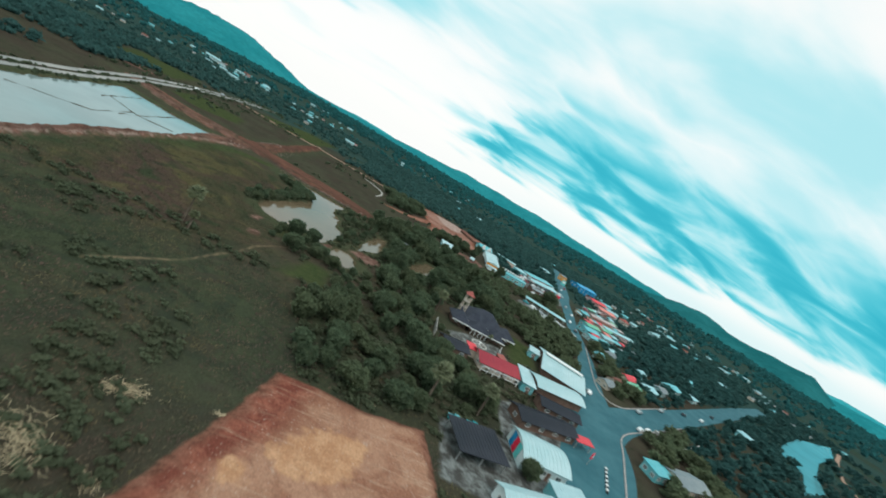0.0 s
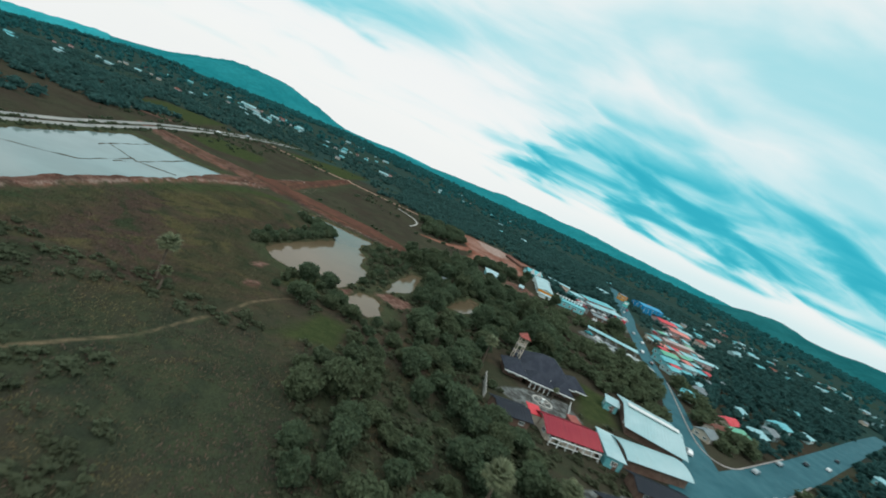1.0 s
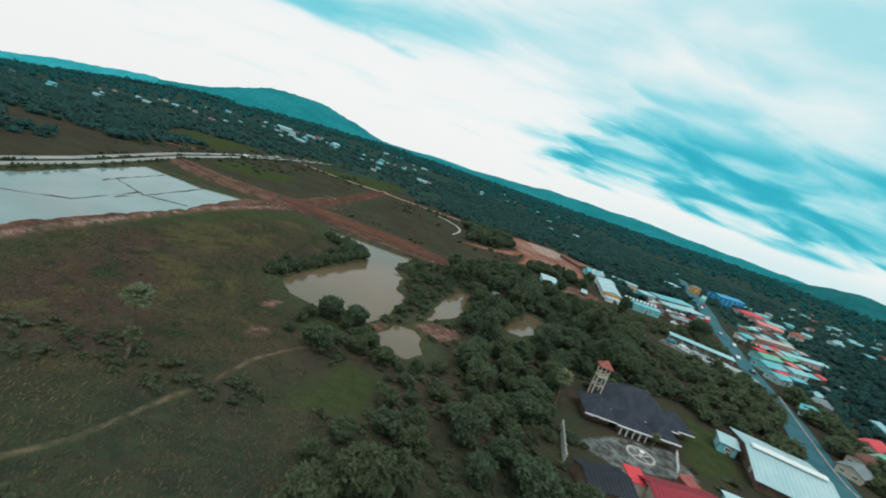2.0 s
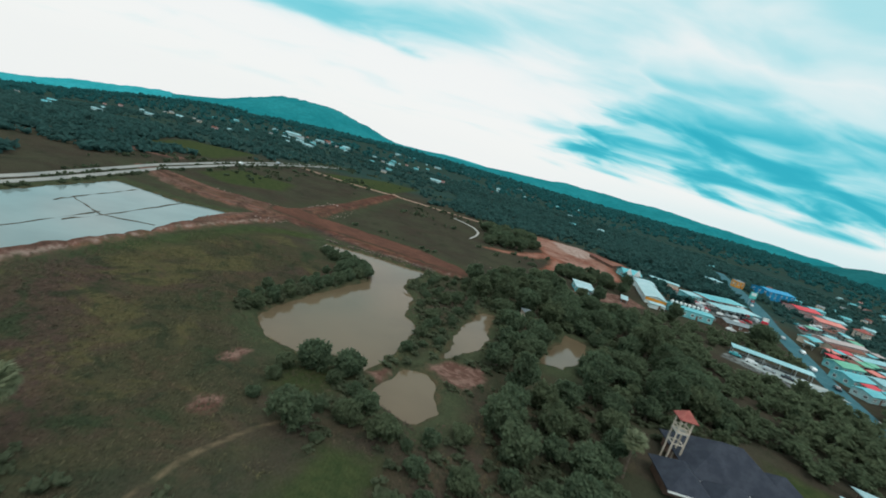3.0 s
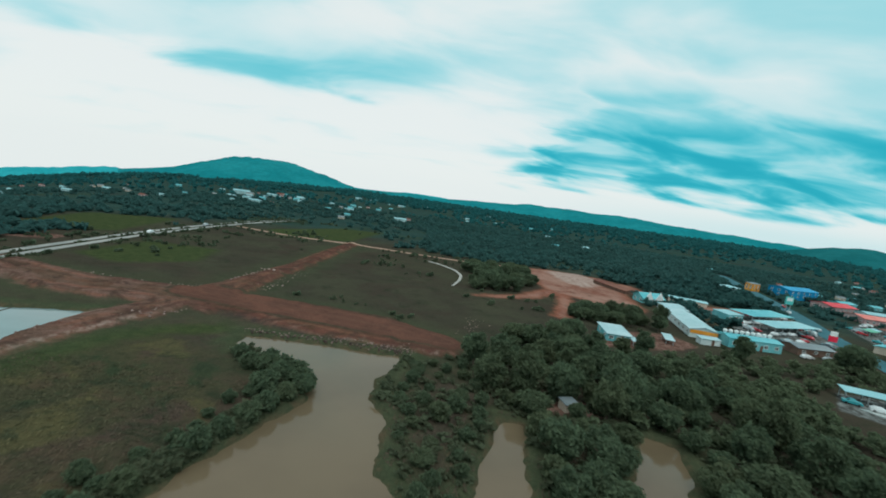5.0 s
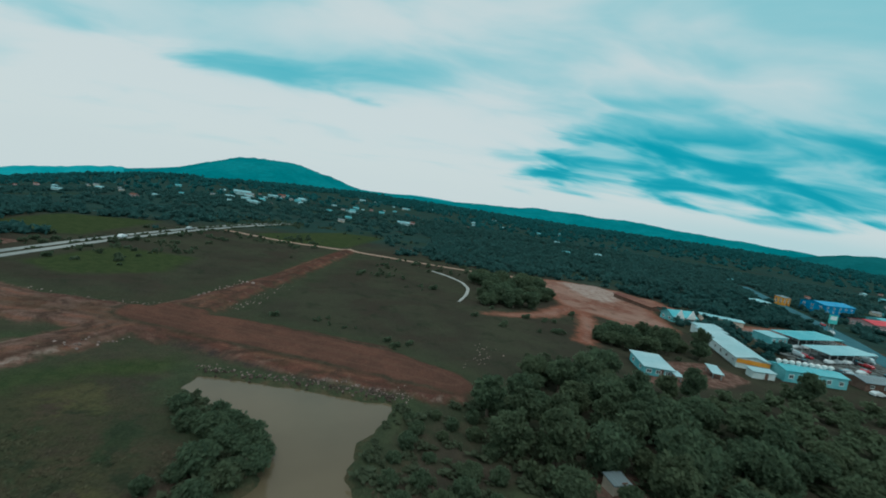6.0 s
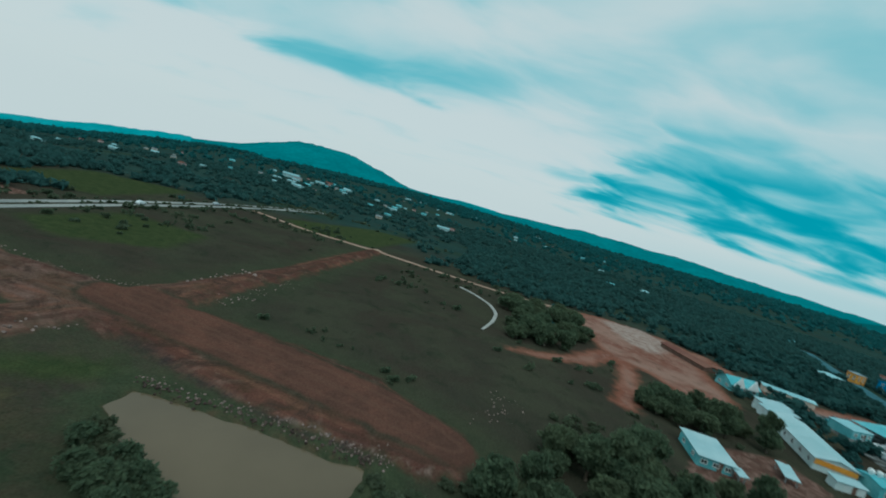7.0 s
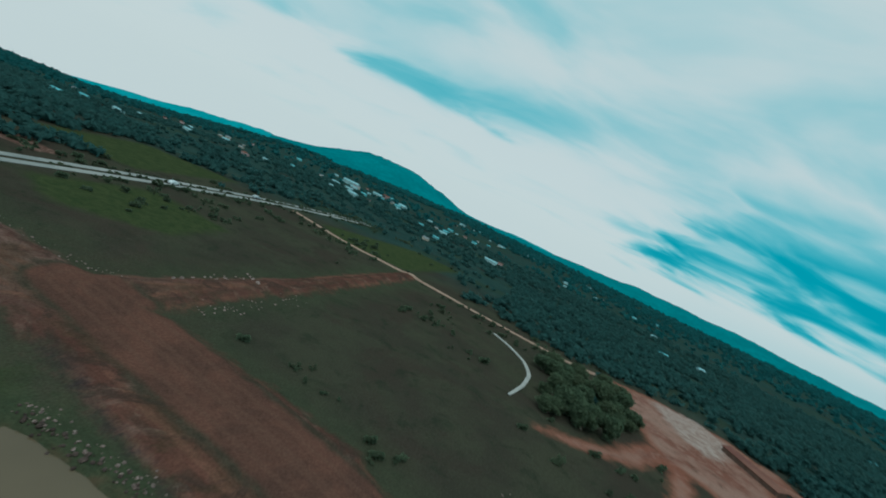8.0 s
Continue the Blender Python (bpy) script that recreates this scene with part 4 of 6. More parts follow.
def window(parent, m, w, h, deep=0.12):
    """A framed pane set in a wall; m faces out along -y."""
    bm = bmesh.new()
    t = 0.12
    for x0, x1, z0, z1 in ((-w / 2, w / 2, 0, t), (-w / 2, w / 2, h - t, h), (-w / 2, -w / 2 + t, t, h - t), (w / 2 - t, w / 2, t, h - t), (-t / 3, t / 3, t, h - t)):
        box(bm, x0, x1, -deep, 0.02, z0, z1)
    f = part("window", bm, WHITE_PAINT, parent)
    f.matrix_local = m
    bm = bmesh.new()
    box(bm, -w / 2 + t, w / 2 - t, -deep * 0.4, 0.02, t, h - t)
    part("pane", bm, GLASS, f)
    return f


def wall_windows(parent, L, W, h, count, side, wide=1.4, tall=1.3, sill=1.0):
    for k in range(count):
        f = (k + 0.5) / count - 0.5
        m = {"s": pose(f * L, -W / 2, sill), "n": pose(f * L, W / 2, sill, 0, 0, 180), "w": pose(-L / 2, f * W, sill, 0, 0, -90), "e": pose(L / 2, f * W, sill, 0, 0, 90)}[side]
        window(parent, m, wide, tall)


def roof_profile(kind, W, h, rise, over):
    """The roof's line across the building, as (y, z)."""
    b = W / 2 + over
    e = h - over * rise / max(W / 2, 0.1)
    if kind == "gable":
        return [(-b, e), (0, h + rise), (b, e)]
    if kind == "mono":
        return [(-b, h), (b, h + rise)]
    return [(t * b, h + rise * (1 - t * t)) for t in [-1 + i / 5 for i in range(11)]]


def sweep(bm, prof, x0, x1, low, high):
    """A solid strip along x whose section follows a line."""
    loop = [(y, z + high) for y, z in prof] + [(y, z + low) for y, z in prof[::-1]]
    a = [bm.verts.new((x0, y, z)) for y, z in loop]
    b = [bm.verts.new((x1, y, z)) for y, z in loop]
    n = len(loop)
    for i in range(n):
        bm.faces.new((a[i], a[(i + 1) % n], b[(i + 1) % n], b[i]))
    m = len(prof)
    for i in range(m - 1):
        bm.faces.new((a[i], a[n - 1 - i], a[n - 2 - i], a[i + 1]))
        bm.faces.new((b[i], b[i + 1], b[n - 2 - i], b[n - 1 - i]))


def roof_mesh(kind, L, W, h, rise, over):
    bm = bmesh.new()
    a = L / 2 + over
    if kind != "hip":
        sweep(bm, roof_profile(kind, W, h, rise, over), -a, a, 0.0, 0.15)
        return bm
    b, e, r = W / 2 + over, h - over * rise / (W / 2), max(L / 2 - W / 2, 0.05)
    pts = [(-a, -b, e), (a, -b, e), (a, b, e), (-a, b, e), (-r, 0, h + rise), (r, 0, h + rise)]
    top = [bm.verts.new((x, y, z + 0.16)) for x, y, z in pts]
    low = [bm.verts.new(p) for p in pts[:4]]
    for f in ((0, 1, 5, 4), (2, 3, 4, 5), (1, 2, 5), (3, 0, 4)):
        bm.faces.new([top[i] for i in f])
    bm.faces.new(low[::-1])
    for i in range(4):
        bm.faces.new((top[(i + 1) % 4], top[i], low[i], low[(i + 1) % 4]))
    return bm


def roof_ribs(ob, kind, L, W, h, rise, over, step, material):
    """Raised seams of the roof sheets, one part each on one mesh."""
    bm = bmesh.new()
    sweep(bm, roof_profile(kind, W, h, rise, over), -0.05, 0.05, 0.15, 0.21)
    first = part("seam", bm, material, ob)
    a, x = L / 2 + over, -L / 2 - over + step / 2
    first.location.x = x
    while x + step < a:
        x += step
        o = new("seam", first.data)
        o.parent = ob
        o.location.x = x


def wall_mesh(kind, L, W, h, rise):
    bm = bmesh.new()
    box(bm, -L / 2, L / 2, -W / 2, W / 2, -0.6, h)
    if kind == "gable":
        for x in (-L / 2, L / 2 - 0.2):
            v = [bm.verts.new(p) for p in ((x, -W / 2, h), (x, W / 2, h), (x, 0, h + rise), (x + 0.2, -W / 2, h), (x + 0.2, W / 2, h), (x + 0.2, 0, h + rise))]
            for f in ((0, 2, 1), (3, 4, 5), (0, 3, 5, 2), (1, 2, 5, 4)):
                bm.faces.new([v[i] for i in f])
    elif kind in ("mono", "vault"):
        n = 8
        for i in range(n):
            t0, t1 = -1 + 2 * i / n, -1 + 2 * (i + 1) / n
            g = (lambda t: rise * (t + 1) / 2) if kind == "mono" else (lambda t: rise * (1 - t * t))
            v = [bm.verts.new((x, t * W / 2, z)) for x in (-L / 2, L / 2) for t, z in ((t0, h), (t1, h), (t1, h + g(t1)), (t0, h + g(t0)))]
            bm.faces.new((v[0], v[3], v[2], v[1])), bm.faces.new(v[4:])
    return bm


def building(name, x, y, L, W, rot, h, rise, kind, walls, roof, label, category="building", over=0.6, ribs=0.0, windows="", open_=False, door=True, group="", roof_name="roof", keep=True):
    """A house or shed: walls, roof, framed windows and a door, or a roof on posts."""
    z = float(ground_z(x, y))
    ob = thing(name, pose(x, y, z, 0, 0, rot), label, category, group)
    if keep:
        BUILT.append((x, y, L / 2 + over, W / 2 + over, rot))
    part(roof_name, roof_mesh(kind, L, W, h, rise, over), roof, ob)
    if ribs:
        roof_ribs(ob, kind, L, W, h, rise, over, ribs, roof)
    if open_:
        nx_ = max(2, int(L / 5) + 1)
        for i in range(nx_):
            for s in (-1, 1):
                bm = bmesh.new()
                px = -L / 2 + 0.3 + (L - 0.6) * i / (nx_ - 1)
                top = h + (rise * (1 if s > 0 else 0) if kind == "mono" else 0)
                box(bm, px - 0.12, px + 0.12, s * (W / 2 - 0.3) - 0.12, s * (W / 2 - 0.3) + 0.12, -0.5, top)
                part("post", bm, STEEL, ob)
    else:
        part("wall", wall_mesh(kind, L, W, h, rise), walls, ob)
        for spec in windows.split():
            wall_windows(ob, L, W, h, int(spec[1:]), spec[0], tall=min(1.3, h * 0.42), sill=h * 0.32)
            if h > 5:
                wall_windows(ob, L, W, h, int(spec[1:]), spec[0], sill=h - 2.2)
        if door:
            bm = bmesh.new()
            box(bm, -0.5, 0.5, -0.08, 0.03, 0, 2.05)
            d = part("door", bm, BROWN_WALL, ob)
            d.matrix_local = pose(L * 0.12, -W / 2, 0)
            bm = bmesh.new()
            box(bm, 0.32, 0.40, -0.14, -0.06, 1.0, 1.06)
            part("handle", bm, STEEL, d)
    return ob


# the workshops and shop houses on the west side of the main road
# warehouse and bowed workshop: dark walls stand in for shade under the overhang
w2 = building("warehouse", 99.8, -87.2, 16.5, 25, -20, 2.4, 2.0, "gable", BROWN_WALL, WHITE_ROOF, "long white sheet-metal roofed warehouse beside the road", "warehouse", 1.1, 1.1, "w2")
bm = bmesh.new()
sweep(bm, [(-1.2, 4.68), (0, 4.84), (1.2, 4.68)], -8.1, 8.1, 0.1, 0.4)
part("ridge_vent", bm, WHITE_PAINT, w2, "raised white ridge vent")
building("shop_annex", 89.0, -81.5, 4, 5, -20, 2.4, 0.5, "mono", CYAN_WALL, WHITE_ROOF_Y, "small turquoise annex with a pale flat roof", "building", 0.4, 0, "w1 s1")
building("workshop", 86.2, -111.8, 19, 8.5, 6, 2.8, 1.3, "vault", BROWN_WALL, WHITE_ROOF, "workshop with a bowed white sheet roof", "workshop", 0.9, 1.1, "w1")
building("shed", 73.2, -114.2, 4.2, 11.5, -8, 2.8, 0.5, "mono", CYAN_WALL, WHITE_ROOF_Y, "white roofed lean-to shed beside the maroon roof", "shed", 0.5, 0, "s1")
rh = building("long_house", 61.3, -114.2, 14, 8.2, 6, 2.6, 1.5, "gable", CREAM_WALL, RED_ROOF, "long house with a maroon sheet roof and white verandah", "house", 1.0, 0.8, "s5 w2")
for k in range(7):
    bm = bmesh.new()
    box(bm, -6.9 + k * 2.3 - 0.1, -6.9 + k * 2.3 + 0.1, -6.1, -5.9, -0.3, 2.2)
    part("verandah_post", bm, WHITE_PAINT, rh)
bm = bmesh.new()
box(bm, -7.1, 7.1, -6.15, -5.85, 2.05, 2.2)
part("verandah_beam", bm, WHITE_PAINT, rh)
bm = bmesh.new()
box(bm, -7.1, 7.1, -6.08, -5.92, 0.8, 0.95)
part("verandah_rail", bm, WHITE_PAINT, rh)
building("shed", 52.6, -111.8, 3, 4, 4, 2.6, 0.4, "mono", CREAM_WALL, BRIGHT_RED, "small lean-to with a bright red roof", "shed", 0.3, 0, door=False)
building("shed", 45.6, -115.2, 8.5, 7, 9, 2.4, 1.0, "gable", BROWN_WALL, DARK_ROOF, "dark grey roofed outbuilding among trees", "shed", 0.6, 0.8, "s2")
building("shop_house", 81.2, -126, 13.5, 6, -2, 2.6, 1.0, "gable", BROWN_WALL, DARK_ROOF, "shop house with a blackened sheet roof", "shop", 0.8, 0.8, "s3")
building("shop_house", 71.0, -138.4, 20, 7, 11, 2.6, 1.1, "gable", BROWN_WALL, DARK_ROOF, "long shop house with a dark sheet roof", "shop", 0.8, 0.8, "s4 w1")
building("awning", 84, -139.5, 6, 3, 8, 2.4, 0.3, "mono", None, BRIGHT_RED, "red awning on posts beside the road", "awning", 0.2, 0, open_=True)
cw = building("workshop", 61.8, -157, 12, 10.8, -2, 3.0, 1.7, "vault", WHITE_WALL, WHITE_ROOF, "workshop with a curved white sheet roof", "workshop", 0.6, 1.1, "s3")
for k, (mt, lab) in enumerate(((BLUE_WALL, "blue sheet stripe"), (RED_PAINT, "red sheet stripe"), (CYAN_PAINT, "turquoise sheet stripe"))):
    bm = bmesh.new()
    box(bm, -6.1, -6.02, 1.6 - k * 2.2, 3.6 - k * 2.2, 0.2, 3.6)
    part("end_panel", bm, mt, cw, lab)
building("workshop", 52.6, -176, 14, 5, 10, 3.0, 0.9, "gable", WHITE_WALL, WHITE_ROOF, "white roofed workshop by the bare plot", "workshop", 0.6, 1.1, "s3 w1")
building("shed", 65.5, -168.5, 9, 5, 8, 2.6, 0.4, "mono", CYAN_WALL, WHITE_ROOF_Y, "pale flat roofed shed between workshops", "shed", 0.3, 0.9)
building("shed", 43.5, -163, 12, 10, 8, 2.4, 0.5, "mono", BROWN_WALL, DARK_ROOF, "wide dark roofed open shed", "shed", 0.4, 0.9, open_=True)

# the house with the lookout tower
hx, hy, hr = 62.5, -82.5, -2
house = thing("house", pose(hx, hy, 0, 0, 0, hr), "large house with a dark slate hip roof and lookout tower", "house")
BUILT.append((hx, hy - 1, 15, 10, hr))
for px, py, L, W, h, rise in ((1.8, 3.6, 17, 13, 3.0, 4.0), (-9.5, -4.5, 6, 8, 2.8, 2.0), (11.5, 2.0, 7, 6.5, 2.8, 2.0), (-1.5, -6.5, 7, 5, 2.8, 1.9), (6, -6.2, 5, 4.5, 2.7, 1.7)):
    r_ = part("roof", roof_mesh("hip", max(L, W), min(L, W), h, rise, 0.9), SLATE, house)
    r_.matrix_local = pose(px, py, 0, 0, 0, 90 if W > L else 0)
    bm = bmesh.new()
    box(bm, px - L / 2, px + L / 2, py - W / 2 + 1.4, py + W / 2, -0.4, h - 0.12)
    # dark wall colour stands in for the shade under the eaves
    part("wall", bm, BROWN_WALL, house)
    for k in range(2):
        window(house, pose(px + (k - 0.5) * L * 0.45, py - W / 2 + 1.4, 0.8), 1.3, 1.4)
    bm = bmesh.new()
    box(bm, px - L / 2 - 0.92, px + L / 2 + 0.92, py - W / 2 - 1.0, py - W / 2 - 0.86, h - 0.80, h - 0.48)
    part("fascia", bm, WHITE_PAINT, house, "white eaves board")
for k in range(5):
    bm = bmesh.new()
    tube(bm, [(-4.6 + k * 1.5, -9.6, -0.3), (-4.6 + k * 1.5, -9.6, 2.4)], [0.14, 0.14], 8)
    part("column", bm, WHITE_PAINT, house)
tx, ty = -8.1, 3.2
for sx in (-1.05, 1.05):
    for sy in (-1.05, 1.05):
        bm = bmesh.new()
        box(bm, tx + sx - 0.12, tx + sx + 0.12, ty + sy - 0.12, ty + sy + 0.12, -0.4, 10.1)
        part("tower_post", bm, CREAM_WALL, house)
for z in (4.6, 7.1, 7.9):
    bm = bmesh.new()
    for s in (-1.05, 1.05):
        box(bm, tx - 1.15, tx + 1.15, ty + s - 0.08, ty + s + 0.08, z, z + 0.18)
        box(bm, tx + s - 0.08, tx + s + 0.08, ty - 1.15, ty + 1.15, z, z + 0.18)
    part("tower_rail", bm, CREAM_WALL, house)
bm = bmesh.new()
box(bm, tx - 1.25, tx + 1.25, ty - 1.25, ty + 1.25, 6.9, 7.08)
part("tower_floor", bm, CONCRETE, house)
r_ = part("tower_roof", roof_mesh("hip", 2.5, 2.4, 10.1, 1.1, 0.45), TERRACOTTA, house, "terracotta tile pyramid roof")
r_.matrix_local = pose(tx, ty, 0)

# the round fountain in the stony court
ft = thing("fountain", pose(59.9, -98.8, 0.0), "pale round stone fountain basin with crossing paths", "fountain")
BUILT.append((59.9, -98.8, 4, 4, 0))
bm = bmesh.new()
n = 40
ring = [[bm.verts.new((math.cos(k * math.tau / n) * r, math.sin(k * math.tau / n) * r, z)) for k in range(n)] for r, z in ((3.1, -0.3), (3.1, 0.4), (2.6, 0.4), (2.55, 0.05))]
for a, b in zip(ring, ring[1:]):
    for k in range(n):
        bm.faces.new((a[k], a[(k + 1) % n], b[(k + 1) % n], b[k]))
part("basin_rim", bm, CONCRETE, ft)
for k in range(2):
    bm = bmesh.new()
    box(bm, -2.65, 2.65, -0.2, 0.2, -0.1, 0.25 + 0.01 * k)
    p = part("path_slab", bm, CONCRETE, ft)
    p.matrix_local = pose(0, 0, 0, 0, 0, 20 + 90 * k)
bm = bmesh.new()
tube(bm, [(0, 0, 0), (0, 0, 0.5), (0, 0, 0.55), (0, 0, 1.1), (0, 0, 1.15)], [0.5, 0.3, 0.25, 0.22, 0.6], 12)
part("pedestal", bm, WHITE_PAINT, ft)


def panel_wall(x, y, rot, length, label):
    w = thing("boundary_wall", pose(x, y, 0, 0, 0, rot), label, "wall")
    bm = bmesh.new()
    box(bm, -length / 2, length / 2, -0.1, 0.1, -0.5, 1.9)
    part("wall_panel", bm, CONCRETE, w)
    k = int(length / 2.6)
    for i in range(k + 1):
        bm = bmesh.new()
        px = -length / 2 + i * length / k
        box(bm, px - 0.15, px + 0.15, -0.17, 0.17, -0.5, 2.15)
        part("wall_post", bm, CONCRETE, w)
    BUILT.append((x, y, length / 2, 0.6, rot))


panel_wall(41, -104.5, 80, 12.5, "weathered grey boundary wall beside the house")
panel_wall(50, -67, 73, 13, "mossy grey boundary wall among the trees")
fn = thing("garden_fence", pose(69.2, -96.5, 0, 0, 0, 66), "low white post fence round the court", "fence")
for k in range(7):
    bm = bmesh.new()
    box(bm, -4.5 + k * 1.5 - 0.08, -4.5 + k * 1.5 + 0.08, -0.08, 0.08, -0.3, 1.1)
    part("post", bm, WHITE_PAINT, fn)
for z in (0.45, 0.9):
    bm = bmesh.new()
    box(bm, -4.5, 4.5, -0.05, 0.05, z, z + 0.1)
    part("rail", bm, WHITE_PAINT, fn)
building("brick_store", 66.2, -106.5, 3, 3, 20, 1.9, 0.5, "mono", BROWN_WALL, TERRACOTTA, "small terracotta roofed store by the court", "store", 0.2, 0, door=False)

# the shed yard east of the ponds
building("shed", 67.6, 47.2, 7.6, 11.5, -4, 2.3, 0.4, "mono", CYAN_WALL, WHITE_ROOF_Y, "white flat roofed shed in a red earth yard", "shed", 0.5, 0, "s3 w2")
building("lean_to", 71.6, 40.4, 2.0, 2.6, 10, 1.5, 0.5, "mono", None, WHITE_ROOF_Y, "small white tin lean-to beside the shed", "shed", 0.2, 0, open_=True)
building("shelter", 87.8, 50.2, 2.8, 7.6, -16, 1.5, 0.3, "mono", None, WHITE_ROOF_Y, "low white roofed shelter in the yard", "shelter", 0.2, 0, open_=True)
lw = building("factory", 110.0, 76.5, 31, 9.6, 78, 3.2, 1.1, "gable", WHITE_WALL, WHITE_ROOF, "long white sheet roofed factory hall with orange end", "factory", 0.5, 0, "n6 s6")
bm = bmesh.new()
box(bm, -15.66, -15.5, -4.8, 4.8, 1.7, 3.0)
part("sign_band", bm, ORANGE_WALL, lw, "orange painted band")
building("store", 116, 103.5, 11, 4.5, 14, 3.0, 0.5, "mono", WHITE_WALL, WHITE_ROOF_Y, "white roofed store behind the factory", "store", 0.4, 0, "s3")
building("store", 115, 98.5, 12, 4, 14, 2.6, 0.4, "mono", WHITE_WALL, WHITE_ROOF_Y, "low white roofed store behind the factory", "store", 0.4, 0, "s3")
building("annex", 105, 55, 7, 3, 0, 2.0, 0.3, "mono", WHITE_WALL, WHITE_ROOF_Y, "small white roofed annex", "building", 0.3, 0)
tm = building("gabled_hall", 114, 122, 12, 8, 12, 2.6, 2.0, "gable", CYAN_WALL, CYAN_ROOF, "turquoise hall with white stepped gables", "hall", 0.5, 0, "s3 w2")
for gx_ in (-3.5, 2.5):
    bm = bmesh.new()
    v = [bm.verts.new(p) for p in ((gx_ - 2.4, -5.2, 2.2), (gx_ + 2.4, -5.2, 2.2), (gx_, -5.2, 6.0), (gx_ - 2.4, -4.8, 2.2), (gx_ + 2.4, -4.8, 2.2), (gx_, -4.8, 6.0))]
    for f in ((0, 1, 2), (5, 4, 3), (0, 3, 4, 1), (1, 4, 5, 2), (2, 5, 3, 0)):
        bm.faces.new([v[i] for i in f])
    part("gable_front", bm, WHITE_PAINT, tm, "white gable front")
cv = building("factory", 122, 58.5, 19.5, 7.5, 0, 3.4, 0.6, "gable", CYAN_WALL, CYAN_ROOF, "turquoise factory with a row of roof vents", "factory", 0.3, 0, "s5")
for k in range(9):
    bm = bmesh.new()
    tube(bm, [(-8.4 + k * 2.1, 1.6, 3.7), (-8.4 + k * 2.1, 1.6, 4.4), (-8.4 + k * 2.1, 1.6, 4.5), (-8.4 + k * 2.1, 1.6, 5.1), (-8.4 + k * 2.1, 1.6, 5.4)], [0.4, 0.4, 0.75, 0.75, 0.2], 10)
    part("roof_vent", bm, WHITE_PAINT, cv, "white turbine vent")
building("store", 146.5, 61.5, 15, 7.5, 6, 2.6, 0.7, "gable", BROWN_WALL, GREY_ROOF, "grey sheet roofed store near the road", "store", 0.5, 0, "s3")
building("fuel_canopy", 166.5, 114.5, 31, 11.5, 22, 3.6, 0.2, "mono", None, CYAN_ROOF, "wide pale turquoise canopy on posts", "canopy", 0.2, 0, open_=True)
building("fuel_canopy", 163.5, 94.5, 30, 10, 21, 3.4, 0.2, "mono", None, PALE_ROOF_Y, "long white canopy over the forecourt", "canopy", 0.2, 0, open_=True)
building("station_shop", 146, 108.5, 10, 8, 20, 2.8, 0.3, "mono", CYAN_WALL, PALE_ROOF_Y, "turquoise station shop beside the canopy", "shop", 0.3, 0, "s3")
building("arcade", 132, 11.5, 27, 4, -20, 2.6, 0.4, "mono", None, PALE_ROOF_Y, "long narrow white roof over parking bays", "canopy", 0.3, 0, open_=True)
bm = bmesh.new()
prism(bm, [(118, 9, 0.16), (124, 1, 0.16), (138, -7, 0.16), (150, -6, 0.16), (148, 3, 0.16), (131, 9.4, 0.16)], 0.5)
bmesh.ops.recalc_face_normals(bm, faces=bm.faces)
tagged(part("forecourt", bm, surface("pale_forecourt_concrete", (0.26, 0.33, 0.33), (0.40, 0.46, 0.45), (0.16, 0.17, 0.16), 0.9, 0.25, 5), None), "pale stained concrete forecourt before the parking roof", "forecourt", kind="structure")
# east side of the main road
building("shop_row", 275, 197, 22, 14, 14, 3.6, 1.4, "gable", PINK_WALL, BRIGHT_RED, "row of shops under a bright red roof", "shops", 0.8, 0, "s6 w3")
building("shop_row", 265, 160, 18, 15, -4, 3.4, 1.2, "gable", PINK_WALL, SALMON, "row of shops under a salmon red roof", "shops", 0.8, 0, "s5 w3")
building("shop_row", 281, 175, 14, 10, -4, 4.0, 0.9, "gable", PALE_WALL, PALE_ROOF, "white roofed shop row behind the red one", "shops", 0.6, 0, "s4")
building("tower_house", 280, 147, 7, 7, 20, 5.6, 1.6, "hip", CREAM_WALL, TERRACOTTA, "tall narrow house with an orange tile roof", "house", 0.7, 0, "s2 w2")
building("market_hall", 274, 232, 30, 16, 18, 7.0, 1.4, "gable", BLUE_WALL, BLUE_ROOF, "large blue sheet clad market hall", "market", 0.5, 0, "s5 w3")
building("market_annex", 296, 214, 16, 10, 20, 4.2, 0.9, "gable", CYAN_WALL, CYAN_ROOF, "turquoise roofed annex of the market", "building", 0.5, 0, "s3")
building("shop_house", 251, 243, 8, 6, 20, 5.6, 0.4, "mono", ORANGE_WALL, GREY_ROOF, "narrow orange fronted shop house", "shop", 0.3, 0, "s2 w2")
building("store", 214, 214, 12, 8, 25, 3.2, 0.5, "mono", PALE_WALL, PALE_ROOF_Y, "white roofed store by the crossroads", "store", 0.5, 0, "s2")
building("shop_row", 224, 66, 33, 5, 12, 3.0, 0.5, "mono", PINK_WALL, PALE_ROOF_Y, "long low shop row with a white roof", "shops", 0.5, 0, "s7 w1")
building("shop_row", 222, 92, 30, 8, 14, 3.0, 0.7, "gable", PINK_WALL, BEIGE_ROOF, "long low shop row with a beige sheet roof", "shops", 0.5, 0, "s5")
building("shop_row", 214, 79, 22, 6, 14, 2.8, 0.6, "gable", CREAM_WALL, RUST_ROOF, "long low shop row with a rusted roof", "shops", 0.5, 0, "s5")
building("shed", 196, 79, 10, 7, 30, 2.8, 0.6, "gable", CREAM_WALL, CYAN_ROOF, "turquoise roofed shed by the road", "shed", 0.5, 0, "s2")
building("warehouse", 182, 39, 14, 8, 18, 3.0, 0.9, "gable", CYAN_WALL, GREEN_ROOF, "green roofed warehouse by the road", "warehouse", 0.5, 0, "s3 w2")
